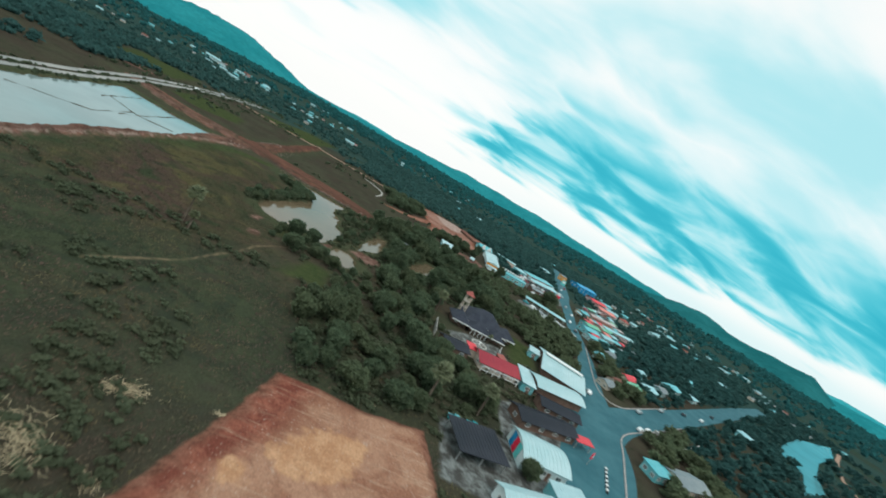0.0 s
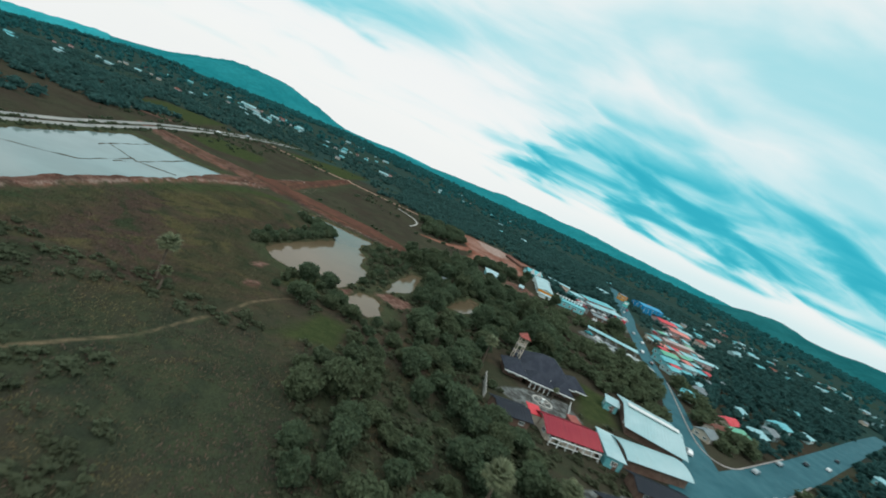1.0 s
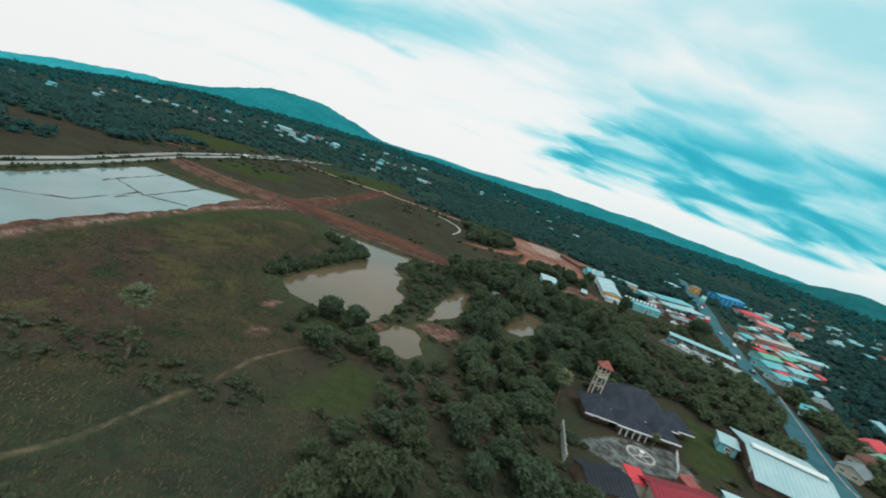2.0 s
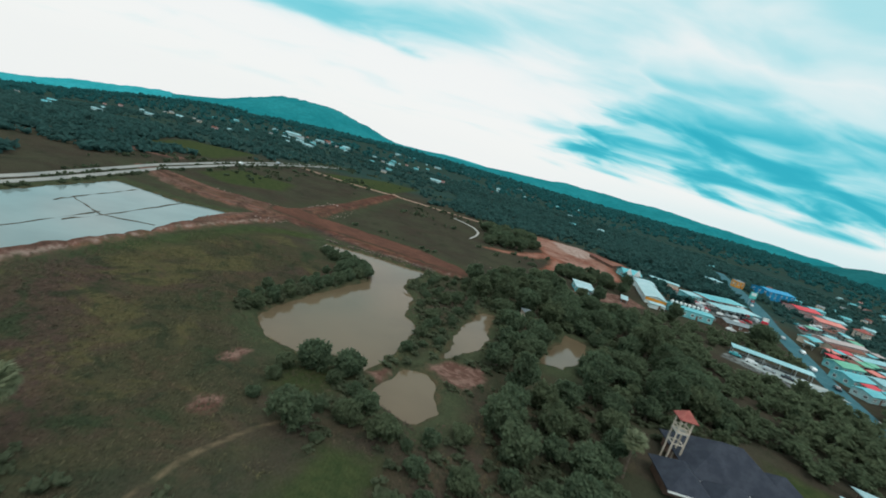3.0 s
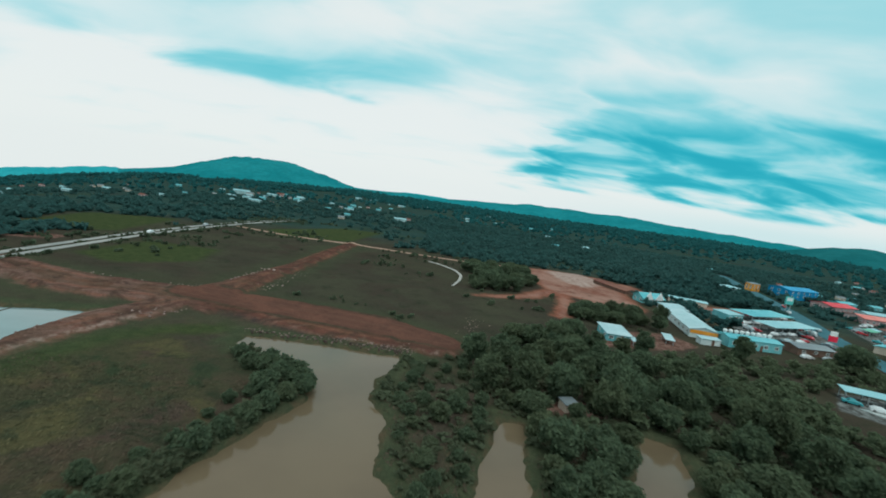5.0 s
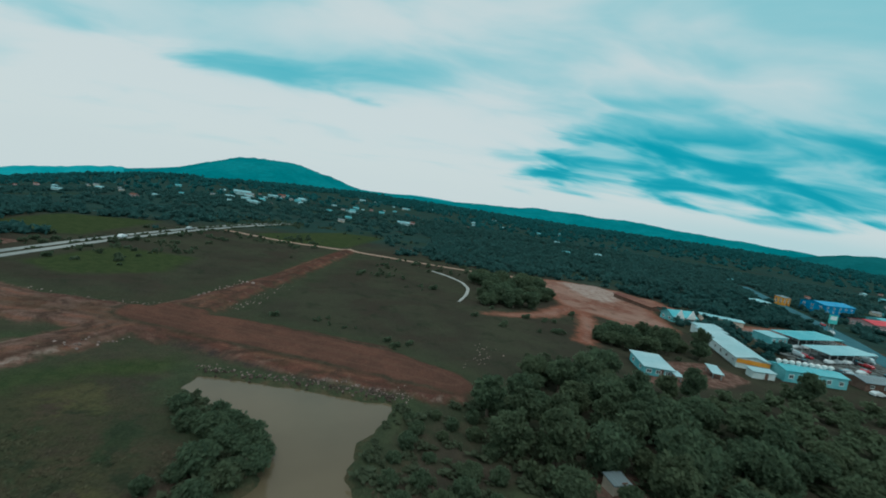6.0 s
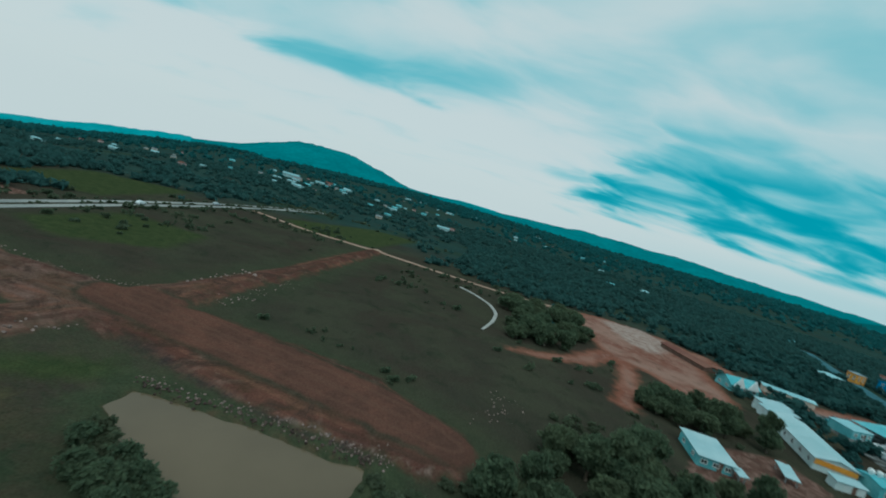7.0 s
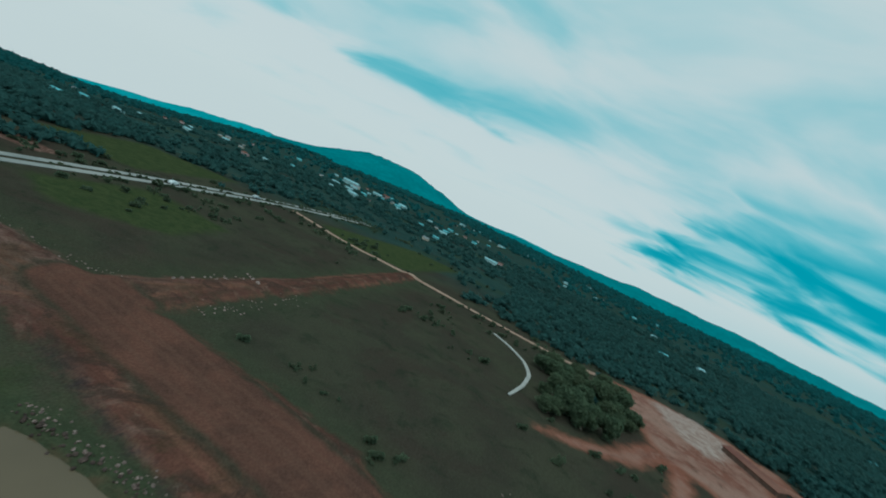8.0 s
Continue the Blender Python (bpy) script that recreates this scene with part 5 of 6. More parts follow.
building("warehouse", 171, 21, 13, 8.5, 18, 3.2, 0.9, "gable", CYAN_WALL, CYAN_ROOF, "turquoise roofed warehouse by the road", "warehouse", 0.5, 0, "s3 w2")
building("warehouse", 165.5, 6, 9, 7, 18, 2.8, 0.7, "gable", PALE_WALL, CYAN_ROOF, "pale turquoise roofed warehouse", "warehouse", 0.5, 0, "s2 w2")
building("warehouse", 188, 27, 11, 8, 18, 3.0, 0.8, "gable", PALE_WALL, PALE_ROOF, "white roofed warehouse behind the green one", "warehouse", 0.5, 0, "s2 w2")
building("stall", 187, 51, 7, 4, 18, 2.4, 0.4, "mono", None, BRIGHT_RED, "red roofed market stall on posts", "stall", 0.3, 0, open_=True)
for x, y, L, W, rot, rf, lab in ((194, 62, 6, 4.5, 16, SALMON, "small salmon roofed market stall"), (201, 66, 5.5, 4, 22, CYAN_ROOF, "small turquoise roofed market stall"), (186, 66, 5, 4, 60, PALE_ROOF_Y, "small pale roofed stall by the road"),
                                  (196, 51, 7, 4.5, 18, RUST_ROOF, "small rusted market stall"), (204, 54, 6, 5, 10, GREEN_ROOF, "small green roofed market stall"), (198, 41, 7, 5, 24, SALMON, "faded salmon roofed open stall"),
                                  (207, 45, 6, 4.5, 18, PALE_ROOF_Y, "small pale roofed open stall"), (200, 30, 7, 5, 20, CYAN_ROOF, "turquoise roofed open stall"), (209, 35, 6, 5, 26, BRIGHT_RED, "small red roofed open stall"),
                                  (212, 25, 7, 5, 20, GREY_ROOF, "small grey roofed open stall")):
    building("stall", x, y, L, W, rot, 2.3, 0.4, "mono", None, rf, lab, "stall", 0.3, 0, open_=True, group="market stalls")
srng = random.Random(11)
STALL_KINDS = ((CYAN_ROOF, "small turquoise roofed market stall"), (BEIGE_ROOF, "small beige tin roofed stall"), (BRIGHT_RED, "small bright red roofed stall"), (PALE_ROOF_Y, "small pale roofed stall"),
               (GREY_ROOF, "small grey tin roofed stall"), (BLUE_ROOF, "small blue roofed market stall"), (RUST_ROOF, "small rusted tin roofed stall"), (GREEN_ROOF, "small green roofed market stall"))
put = 0
while put < 18:
    v = srng.random()
    x, y = 168 + 72 * v + srng.uniform(-6, 20), 8 + 130 * v + srng.uniform(-14, 14)
    if least(np.array([x]), np.array([y]), (), [ROAD_MAIN])[0] < 4.5 or in_built(np.array([x]), np.array([y]), 2.5)[0]:
        continue
    rf, lab = STALL_KINDS[srng.randrange(8)]
    building("stall", x, y, srng.uniform(4, 8), srng.uniform(3, 5), 18 + srng.uniform(-12, 12), srng.uniform(2.0, 2.8), 0.4, "mono", None, rf, lab + " in the roadside market", "stall", 0.3, 0, open_=True, group="market stalls")
    put += 1
building("shed_row", 107, 149, 26, 7, -70, 1.8, 0.8, "gable", BROWN_WALL, RUST_ROOF, "long dark rusted shed row beside the sand plot", "shed", 0.5, 0, door=False)
building("shed_row", 140, 133, 18, 4, -18, 2.2, 0.4, "mono", CREAM_WALL, PALE_ROOF_Y, "low pale roofed shed beyond the sand plot", "shed", 0.4, 0)
building("hut", 34.4, -14.5, 3, 2.5, 20, 1.6, 0.4, "mono", CREAM_WALL, GREY_ROOF, "tiny pale hut by the small pond", "hut", 0.2, 0)
# the houses round the junction
for x, y, L, W, rot, h, k, rf, wm, lab in (
        (133, -71, 8, 6, 30, 2.2, "gable", GREY_ROOF, CREAM_WALL, "grey roofed house by the junction"), (144, -62, 10, 6, 30, 2.4, "gable", RUST_ROOF, CREAM_WALL, "rusty brown roofed house by the junction"),
        (155, -58, 13, 7, 30, 2.6, "gable", GREEN_ROOF, CREAM_WALL, "green roofed house by the side road"), (161, -46, 11, 6, 30, 2.8, "gable", BRIGHT_RED, CREAM_WALL, "red roofed house among trees"),
        (173, -47, 12, 8, 30, 2.8, "gable", PALE_ROOF, CYAN_WALL, "white roofed house by the side road"), (192, -34, 9, 7, 30, 2.6, "gable", GREY_ROOF, PALE_WALL, "grey roofed white house"),
        (214, -16, 15, 8, 32, 2.8, "gable", CYAN_ROOF, PALE_WALL, "turquoise roofed house by the side road"), (236, -11, 9, 5, 32, 2.4, "mono", PALE_ROOF_Y, PALE_WALL, "white roofed kiosk beside the road"),
        (152, -30, 8, 6, 50, 2.6, "hip", CYAN_ROOF, PALE_WALL, "white house with a turquoise hip roof"),
        (170, -14, 9, 7, 40, 2.6, "hip", GREY_ROOF, PALE_WALL, "white house under a grey roof"), (186, -21, 8, 6, 40, 2.6, "gable", PALE_ROOF, CYAN_WALL, "white roofed house in the trees"),
        (128, -134, 15, 9, 14, 3.0, "gable", GREY_ROOF, CREAM_WALL, "grey panel roofed shed by the junction"), (116, -135, 9, 6, 14, 2.8, "mono", CYAN_ROOF, CYAN_WALL, "turquoise roofed shed by the junction"),
        (258, -34, 11, 7, 30, 2.6, "mono", PALE_ROOF_Y, CYAN_WALL, "white roofed house by the pond"), (266, 30, 14, 8, 30, 3.0, "gable", CYAN_ROOF, PALE_WALL, "turquoise roofed house beyond the side road")):
    building("house", x, y, L, W, rot, h, 1.2 if k != "mono" else 0.4, k, wm, rf, lab, "house", 0.5, 0, "s3 w2", group="houses at the junction")

# low walls of the empty yard beside the junction
for a, b in (((143.5, -96.7), (145.8, -103.1)), ((137.3, -114.1), (173.7, -89.5))):
    ang = math.atan2(b[1] - a[1], b[0] - a[0])
    half = math.hypot(b[1] - a[1], b[0] - a[0]) / 2
    yard = thing("yard_wall", pose((a[0] + b[0]) / 2, (a[1] + b[1]) / 2, 0, 0, 0, math.degrees(ang)), "low pale concrete yard wall in the grass", "wall")
    bm = bmesh.new()
    box(bm, -half, half, -0.14, 0.14, -0.4, 1.1)
    part("wall_panel", bm, CONCRETE, yard)
    bm = bmesh.new()
    box(bm, -half - 0.05, half + 0.05, -0.2, 0.2, 1.1, 1.22)
    part("coping", bm, WHITE_PAINT, yard)
    BUILT.append(((a[0] + b[0]) / 2, (a[1] + b[1]) / 2, half, 1.2, math.degrees(ang)))

# far roofs on the plain: schools, halls and village houses
FAR_KINDS = []
for k, (L, W, h, rf, wm, lab) in enumerate(((13, 8, 3.6, PALE_ROOF, PALE_WALL, "white roofed village house"), (16, 9, 3.8, CYAN_ROOF, CYAN_WALL, "turquoise roofed village house"), (11, 8, 3.4, GREY_ROOF, CREAM_WALL, "grey roofed village house"),
                                             (12, 8, 3.6, RUST_ROOF, PINK_WALL, "rusty red roofed village house"), (26, 12, 5.0, PALE_ROOF, PALE_WALL, "long white roofed village hall"))):
    FAR_KINDS.append(building("village_house", 0, -700 - 30 * k, L, W, 0, h, 1.8, "gable", wm, rf, lab + " among far trees", "house", 0.6, 0, "s3", group="far village houses", keep=False))


def at_bearing(az, d):
    return math.sin(radians(az)) * d, math.cos(radians(az)) * d - 100


frng = random.Random(5)
spots = []
for az0, az1, d0, d1, count in ((-24, -15, 560, 1000, 26), (-36, -24, 520, 1000, 12), (-15, -6, 520, 850, 11), (-12, 8, 600, 1500, 18), (2, 16, 700, 1500, 10), (42, 56, 480, 900, 40), (58, 72, 420, 760, 30), (38, 50, 400, 560, 10), (-48, -34, 520, 900, 10)):
    for _ in range(count):
        spots.append((frng.uniform(az0, az1), frng.uniform(d0, d1), frng.choice((0, 1, 1, 2, 2, 3, 4)), frng.uniform(-25, 25)))
spots += [(-3.4, 560, 4, 5), (-2.4, 600, 3, 5), (-9.6, 640, 4, 8), (15.6, 520, 1, 20), (19, 560, 0, 25), (32, 560, 1, 30), (-37, 640, 4, 0), (-10.4, 470, 2, 0)]
for az, d, k, rot in spots:
    x, y = at_bearing(az, d)
    if least(np.array([x]), np.array([y]), list(PONDS.values()) + SAND, [ROAD_MAIN, ROAD_SIDE, HIGHWAY])[0] < 12 or in_built(np.array([x]), np.array([y]), 8)[0] or sd_poly(np.array([x]), np.array([y]), EAST_POND)[0] < 14:
        continue
    f_ = frng.uniform(0.32, 0.62)
    copy_thing(FAR_KINDS[k], pose(x, y, float(ground_z(x, y)) + 1.0, 0, 0, rot) @ Matrix.Diagonal((f_, f_, f_, 1)))
    BUILT.append((x, y, 4, 3, rot))
for ob in FAR_KINDS:
    x, y = at_bearing(frng.uniform(-22, -15), frng.uniform(800, 1000))
    ob.matrix_basis = pose(x, y, float(ground_z(x, y)) + 0.5, 0, 0, frng.uniform(-20, 20))


# ---- vehicles ----
def car(paint, label, pickup=False):
    c = thing("car", pose(0, 0, -60), label, "car", "parked and waiting cars")
    bm = bmesh.new()
    prof = [(-2.2, 0.35), (2.2, 0.35), (2.25, 0.7), (1.9, 0.95), (1.0, 1.0), (0.5, 1.48), (-0.7 if pickup else -1.5, 1.5), (-1.0 if pickup else -2.0, 1.0), (-2.2, 0.95)]
    sides = []
    for s in (-1, 1):
        sides.append([bm.verts.new((x, s * (0.86 if z < 1.1 else 0.68), z)) for x, z in prof])
    m_ = len(prof)
    for i in range(m_):
        bm.faces.new((sides[0][i], sides[0][(i + 1) % m_], sides[1][(i + 1) % m_], sides[1][i]))
    bm.faces.new(sides[0][::-1]), bm.faces.new(sides[1])
    part("body", bm, paint, c)
    bm = bmesh.new()
    v = [bm.verts.new(p) for p in ((0.98, -0.7, 1.03), (0.98, 0.7, 1.03), (0.54, 0.6, 1.46), (0.54, -0.6, 1.46))]
    bm.faces.new(v)
    for q in v:
        q.co.x += 0.02
        q.co.z += 0.02
    part("windscreen", bm, GLASS, c)
    for s in (-1, 1):
        bm = bmesh.new()
        prism(bm, [(0.75, s * 0.80, 1.08), (-1.2, s * 0.80, 1.08), (-1.0, s * 0.70, 1.42), (0.45, s * 0.70, 1.42)][::s], 0.03)
        part("side_window", bm, GLASS, c)
    for x in (-1.35, 1.35):
        for s in (-1, 1):
            bm = bmesh.new()
            tube(bm, [(x, s * 0.72, 0.33), (x, s * 0.9, 0.33)], [0.33, 0.33], 12)
            part("wheel", bm, RUBBER, c)
    return c


CARS = [car(PAINTS[0], "white car parked on the asphalt"), car(PAINTS[1], "silver car parked on the asphalt"), car(PAINTS[2], "dark pickup parked on the asphalt", True), car(PAINTS[3], "red car parked on the asphalt"), car(PAINTS[4], "turquoise pickup parked on the asphalt", True)]
CAR_SPOTS = [(113, -91, 65, 0), (144, -84, 33, 1), (131, -104, 33, 0), (137, -101, 33, 0), (214, -46, 33, 0), (196, -52, 33, 2), (170, -66, 33, 1), (240, -26, 33, 2), (172, 50, 66, 0), (176, 70, 66, 1),
             (190, 108, 66, 1), (208, 150, 66, 0), (222, 172, 246, 3), (150, 101, 21, 0), (154, 102.5, 21, 1), (158, 104, 21, 0), (162, 105.5, 21, 2), (144, 94, 110, 0), (143, 89, 110, 1), (145, 99, 110, 3),
             (152, 85, 21, 0), (157, 86.8, 21, 1), (162, 88.5, 21, 0), (167, 90.3, 21, 2), (156, 76, 21, 0), (150, 75, 21, 1), (138, 74, 100, 0), (138, 80, 100, 2), (123, 8, -31, 0), (127, 4, -31, 1), (176, 95, 111, 1), (180, 100, 111, 0), (160, 79, 21, 3),
             (132, 1, -31, 2), (119, 12, -31, 4), (138, 0, -31, 0), (40.5, -155.2, -8, 4), (45.5, -154.6, -8, 4), (49.5, -156.5, 60, 4), (140, 53, 5, 0), (149, 54, 5, 1), (-127, 118, 92, 0), (-125, 168, 86, 1), (158, 24, 66, 0), (154, 6, 66, 2)]
for x, y, rot, k in CAR_SPOTS:
    rd = least(np.array([float(x)]), np.array([float(y)]), (), [ROAD_MAIN, ROAD_SIDE, HIGHWAY])[0]
    copy_thing(CARS[k], pose(x, y, float(ground_z(x, y)) + (0.16 if rd < 0 else 0.02), 0, 0, rot))
for k, c_ in enumerate(CARS):
    c_.matrix_basis = pose(168 + 3.2 * k, 102 + 1.2 * k, float(ground_z(168 + 3.2 * k, 102 + 1.2 * k)) + 0.02, 0, 0, 108)

crng = random.Random(21)
put = 0
while put < 34:
    x, y = crng.uniform(136, 262), crng.uniform(62, 150)
    spot = (np.array([x]), np.array([y]))
    if least(*spot, PAVED)[0] > -1.5 or least(*spot, (), [ROAD_MAIN])[0] < 2 or in_built(*spot, 1.4)[0]:
        continue
    copy_thing(CARS[crng.randrange(5)], pose(x, y, float(ground_z(x, y)) + 0.02, 0, 0, crng.choice((21, 111, 201, 291)) + crng.uniform(-8, 8)))
    BUILT.append((x, y, 2.4, 1.2, 21))
    put += 1

# road signs and markings
sg = thing("station_sign", pose(204.5, 147, 0), "tall turquoise and white fuel station sign", "sign")
for x in (-1.2, 1.2):
    bm = bmesh.new()
    tube(bm, [(x, 0, -0.5), (x, 0, 8.5)], [0.16, 0.14], 8)
    part("pole", bm, STEEL, sg)
bm = bmesh.new()
box(bm, -2.2, 2.2, -0.25, 0.25, 5.2, 9.6)
part("panel", bm, CYAN_PAINT, sg)
bm = bmesh.new()
box(bm, -1.6, 1.6, -0.29, -0.25, 7.2, 9.0)
part("emblem", bm, WHITE_PAINT, sg, "white panel field")
sg = thing("roadside_sign", pose(170.5, 78, 0, 0, 0, -20), "red and white illuminated roadside sign", "sign")
bm = bmesh.new()
tube(bm, [(0, 0, -0.5), (0, 0, 4)], [0.18, 0.16], 8)
part("pole", bm, STEEL, sg)
bm = bmesh.new()
box(bm, -1.5, 1.5, -0.3, 0.3, 2.2, 4.6)
part("lower_panel", bm, RED_PAINT, sg, "red panel")
bm = bmesh.new()
box(bm, -1.2, 1.2, -0.3, 0.3, 4.6, 6.4)
part("upper_panel", bm, WHITE_PAINT, sg, "white panel")
sg = thing("shop_sign", pose(83, -147, 0, 0, 0, 40), "red and white shop sign on a post", "sign")
bm = bmesh.new()
tube(bm, [(0, 0, -0.3), (0, 0, 3)], [0.1, 0.1], 8)
part("pole", bm, STEEL, sg)
bm = bmesh.new()
box(bm, -0.9, 0.9, -0.12, 0.12, 2.2, 3.8)
part("panel", bm, RED_PAINT, sg)
bm = bmesh.new()
box(bm, -0.5, 0.5, -0.15, -0.12, 2.6, 3.4)
part("emblem", bm, WHITE_PAINT, sg, "white field")
md = thing("median", pose(88, -150, 0.14, 0, 0, 61), "narrow raised median with striped kerb blocks", "median")
for k in range(12):
    bm = bmesh.new()
    box(bm, -7.5 + k * 1.2, -7.5 + k * 1.2 + 1.0, -0.3, 0.3, -0.1, 0.35)
    part("kerb_block", bm, WHITE_PAINT if k % 2 else RUBBER, md)

# ---- planting ----
NEAR_ZONES = [
    # outline, spacing, kinds of tree, size
    ([(-19, -84), (-8, -80), (-1, -91), (7, -97), (15, -90), (15, -104), (-3, -104), (-19, -96)], 3.9, (0, 3, 5, 5), (0.55, 0.9)),
    ([(0, -66), (7, -62), (12, -40), (17, -20), (14, 2), (2, -2), (0, -22)], 3.9, (3, 5, 5, 5), (0.5, 0.85)),
    ([(-33, -66), (-27, -46), (-18.5, -23), (-21, -16), (-26, -22), (-32, -42), (-38, -62)], 3.2, (5, 3, 5), (0.5, 0.8)),
    ([(20, -70), (48, -64), (46, -92), (18, -96)], 5.5, (0, 1, 4), (0.7, 1.1)),
    ([(66, 86), (76, 78), (98, 68), (92, 61), (72, 60), (60, 62)], 5.2, (0, 2, 4), (0.7, 1.0)),
    ([(26, 92), (50, 100), (56, 124), (56, 158), (34, 156), (22, 134)], 6.0, (0, 2, 3), (0.8, 1.2)),
    ([(17, -97), (45, -91), (47, -103), (38, -110), (42, -126), (52, -132), (50, -148), (34, -152), (25, -162), (3, -161), (-3, -130), (5, -112)], 5.4, (0, 1, 3, 5, 0), (0.65, 1.05)),
    ([(20, -64), (33, -56), (46, -66), (62, -68), (80, -62), (86, -40), (84, 0), (70, 32), (50, 34), (30, 30), (24, 10), (14, 8), (20, -18), (26, -24), (22, -50)], 5.2, (0, 1, 2, 3, 4), (0.75, 1.2)),
]
trees_put, more = 0, []
for poly, gap, kinds, size in NEAR_ZONES:
    for x, y in scatter(poly, gap, rng, 2.0):
        if trees_put >= 275:
            more.append((x, y))
            continue
        k = kinds[rng.integers(len(kinds))]
        s = rng.uniform(*size)
        copy_thing(TREES[k], pose(x, y, float(ground_z(x, y)) - 0.1, 0, 0, rng.uniform(0, 360)) @ Matrix.Diagonal((s, s, s * rng.uniform(0.65, 1.15), 1)))
        trees_put += 1
for k, (x, y, s) in enumerate(((57, -164.5, 0.65), (24, 12, 0.9), (148, 44, 1.25), (67, 74, 1.25), (104, 36, 1.0), (61, 70, 1.6))):
    TREES[k].matrix_basis = pose(x, y, float(ground_z(x, y)) - 0.1) @ Matrix.Diagonal((s, s, s, 1))


for x, y, s, k in ((-18.0, -18.8, 1.0, 3), (-20.5, -15.8, 1.1, 3), (-23.5, -13.4, 0.95, 5), (-27, -11.2, 0.9, 5), (-17.2, -22.5, 0.9, 3), (-19.2, -26, 0.85, 5), (-21, -30.5, 0.9, 5), (-22.6, -35, 0.85, 3),
                   (-24.4, -39.5, 0.8, 5), (-26, -44, 0.9, 5), (-22.5, -19, 1.2, 0), (-26, -16, 1.0, 3), (-24, -24, 1.1, 3), (-29.5, -54, 0.8, 5), (-31.5, -59, 0.85, 5), (-32.5, -65, 0.8, 3), (-30, -14.5, 0.9, 5), (-33.5, -10, 0.8, 5)):
    copy_thing(TREES[k], pose(x, y, float(ground_z(x, y)) - 0.3, 0, 0, 40 * k + 11 * x) @ Matrix.Diagonal((s * 0.8, s * 0.8, s * 0.75, 1)))["label"] = "leafy green tree leaning over the pond bank"


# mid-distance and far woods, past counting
def woods(name, label, points, sizes, seed, leaves, leaf, material, core=ICO1, clumps=5):
    r = np.random.default_rng(seed)
    kinds = [crown_mesh("w", 3.2, 2.6, seed + k, clumps, leaves, leaf, core) for k in range(5)]
    z = ground_z(points[:, 0], points[:, 1])
    V, F, base = [], [], 0
    for (x, y), zz, s in zip(points, z, sizes):
        v, f = kinds[r.integers(5)]
        a = r.uniform(0, math.tau)
        c, n_ = math.cos(a), math.sin(a)
        q = v * np.array([s, s, s * r.uniform(0.6, 1.0)])
        q = np.stack([q[:, 0] * c - q[:, 1] * n_ + x, q[:, 0] * n_ + q[:, 1] * c + y, q[:, 2] + zz + 1.7 * s], -1)
        V.append(q), F.append(f + base)
        base += len(q)
    ob = link_mesh(name, quick_mesh(name, np.concatenate(V), np.concatenate(F)), material)
    return tagged(ob, label, "woods", kind="stuff")


def polar_points(n, az0, az1, d0, d1, r, thin=None, margin=4.0):
    az = np.radians(r.uniform(az0, az1, n))
    d = np.sqrt(r.uniform(d0 ** 2, d1 ** 2, n))
    x, y = np.sin(az) * d, np.cos(az) * d - 100
    ok = free_of(x, y, margin)
    ok &= least(x, y, LUSH) > 2
    if thin is not None:
        ok &= thin(x, y, r)
    return np.stack([x[ok], y[ok]], -1)


OPEN = [[(-150, -170), (-148, 50), (-142, 110), (-126, 190), (-110, 250), (-40, 262), (-25, 192), (40, 176), (56, 160), (30, 104), (26, 64), (14, 32), (-2, 5), (-40, 10), (-20, -95), (-10, -160), (40, -230)]]


def outside_open(x, y, r):
    patch = vnoise(x, y, 60, 9)
    bare_ = 0.28 + 0.26 * smooth(-x, -10, 70)
    return (least(x, y, OPEN) > 0) & ((patch > bare_) | (r.random(len(x)) < 0.22))


east_pts = np.concatenate([np.array(more).reshape(-1, 2),
                           scatter([(84, -66), (104, -76), (116, -72), (136, -36), (152, 20), (150, 50), (128, 46), (104, 42), (76, 30), (82, -30)], 5.2, rng, 2.4),
                           scatter([(122, -80), (150, -75), (250, -10), (400, 95), (360, 160), (300, 130), (240, 50), (196, 20), (160, -10), (142, -34)], 6.6, rng, 2.5),
                           scatter([(104, -160), (126, -112), (190, -72), (320, 14), (300, -20), (250, -80), (220, -170), (96, -236)], 6.6, rng, 2.5),
                           scatter([(250, -16), (345, 50), (460, 128), (560, 240), (640, 200), (600, 100), (545, 118), (470, 66), (385, 14), (350, 16), (308, -14), (300, -38), (255, -76)], 8.0, rng, 1.6),
                           scatter([(240, 0), (330, 58), (430, 128), (540, 250), (460, 300), (380, 200), (300, 130)], 8.5, rng, 2.5),
                           scatter([(310, -22), (350, 6), (430, 50), (520, 60), (480, -40), (380, -120), (300, -160), (240, -170), (250, -90), (256, -84), (298, -62)], 9.0, rng, 2.5),
                           scatter([(118, 72), (133, 74), (138, 118), (196, 140), (240, 230), (214, 250), (130, 196), (128, 130)], 8.0, rng, 2.5)])
beyond = (east_pts[:, 0] > 158) | (east_pts[:, 1] > 60)
near_pts, east_pts = east_pts[~beyond], east_pts[beyond]
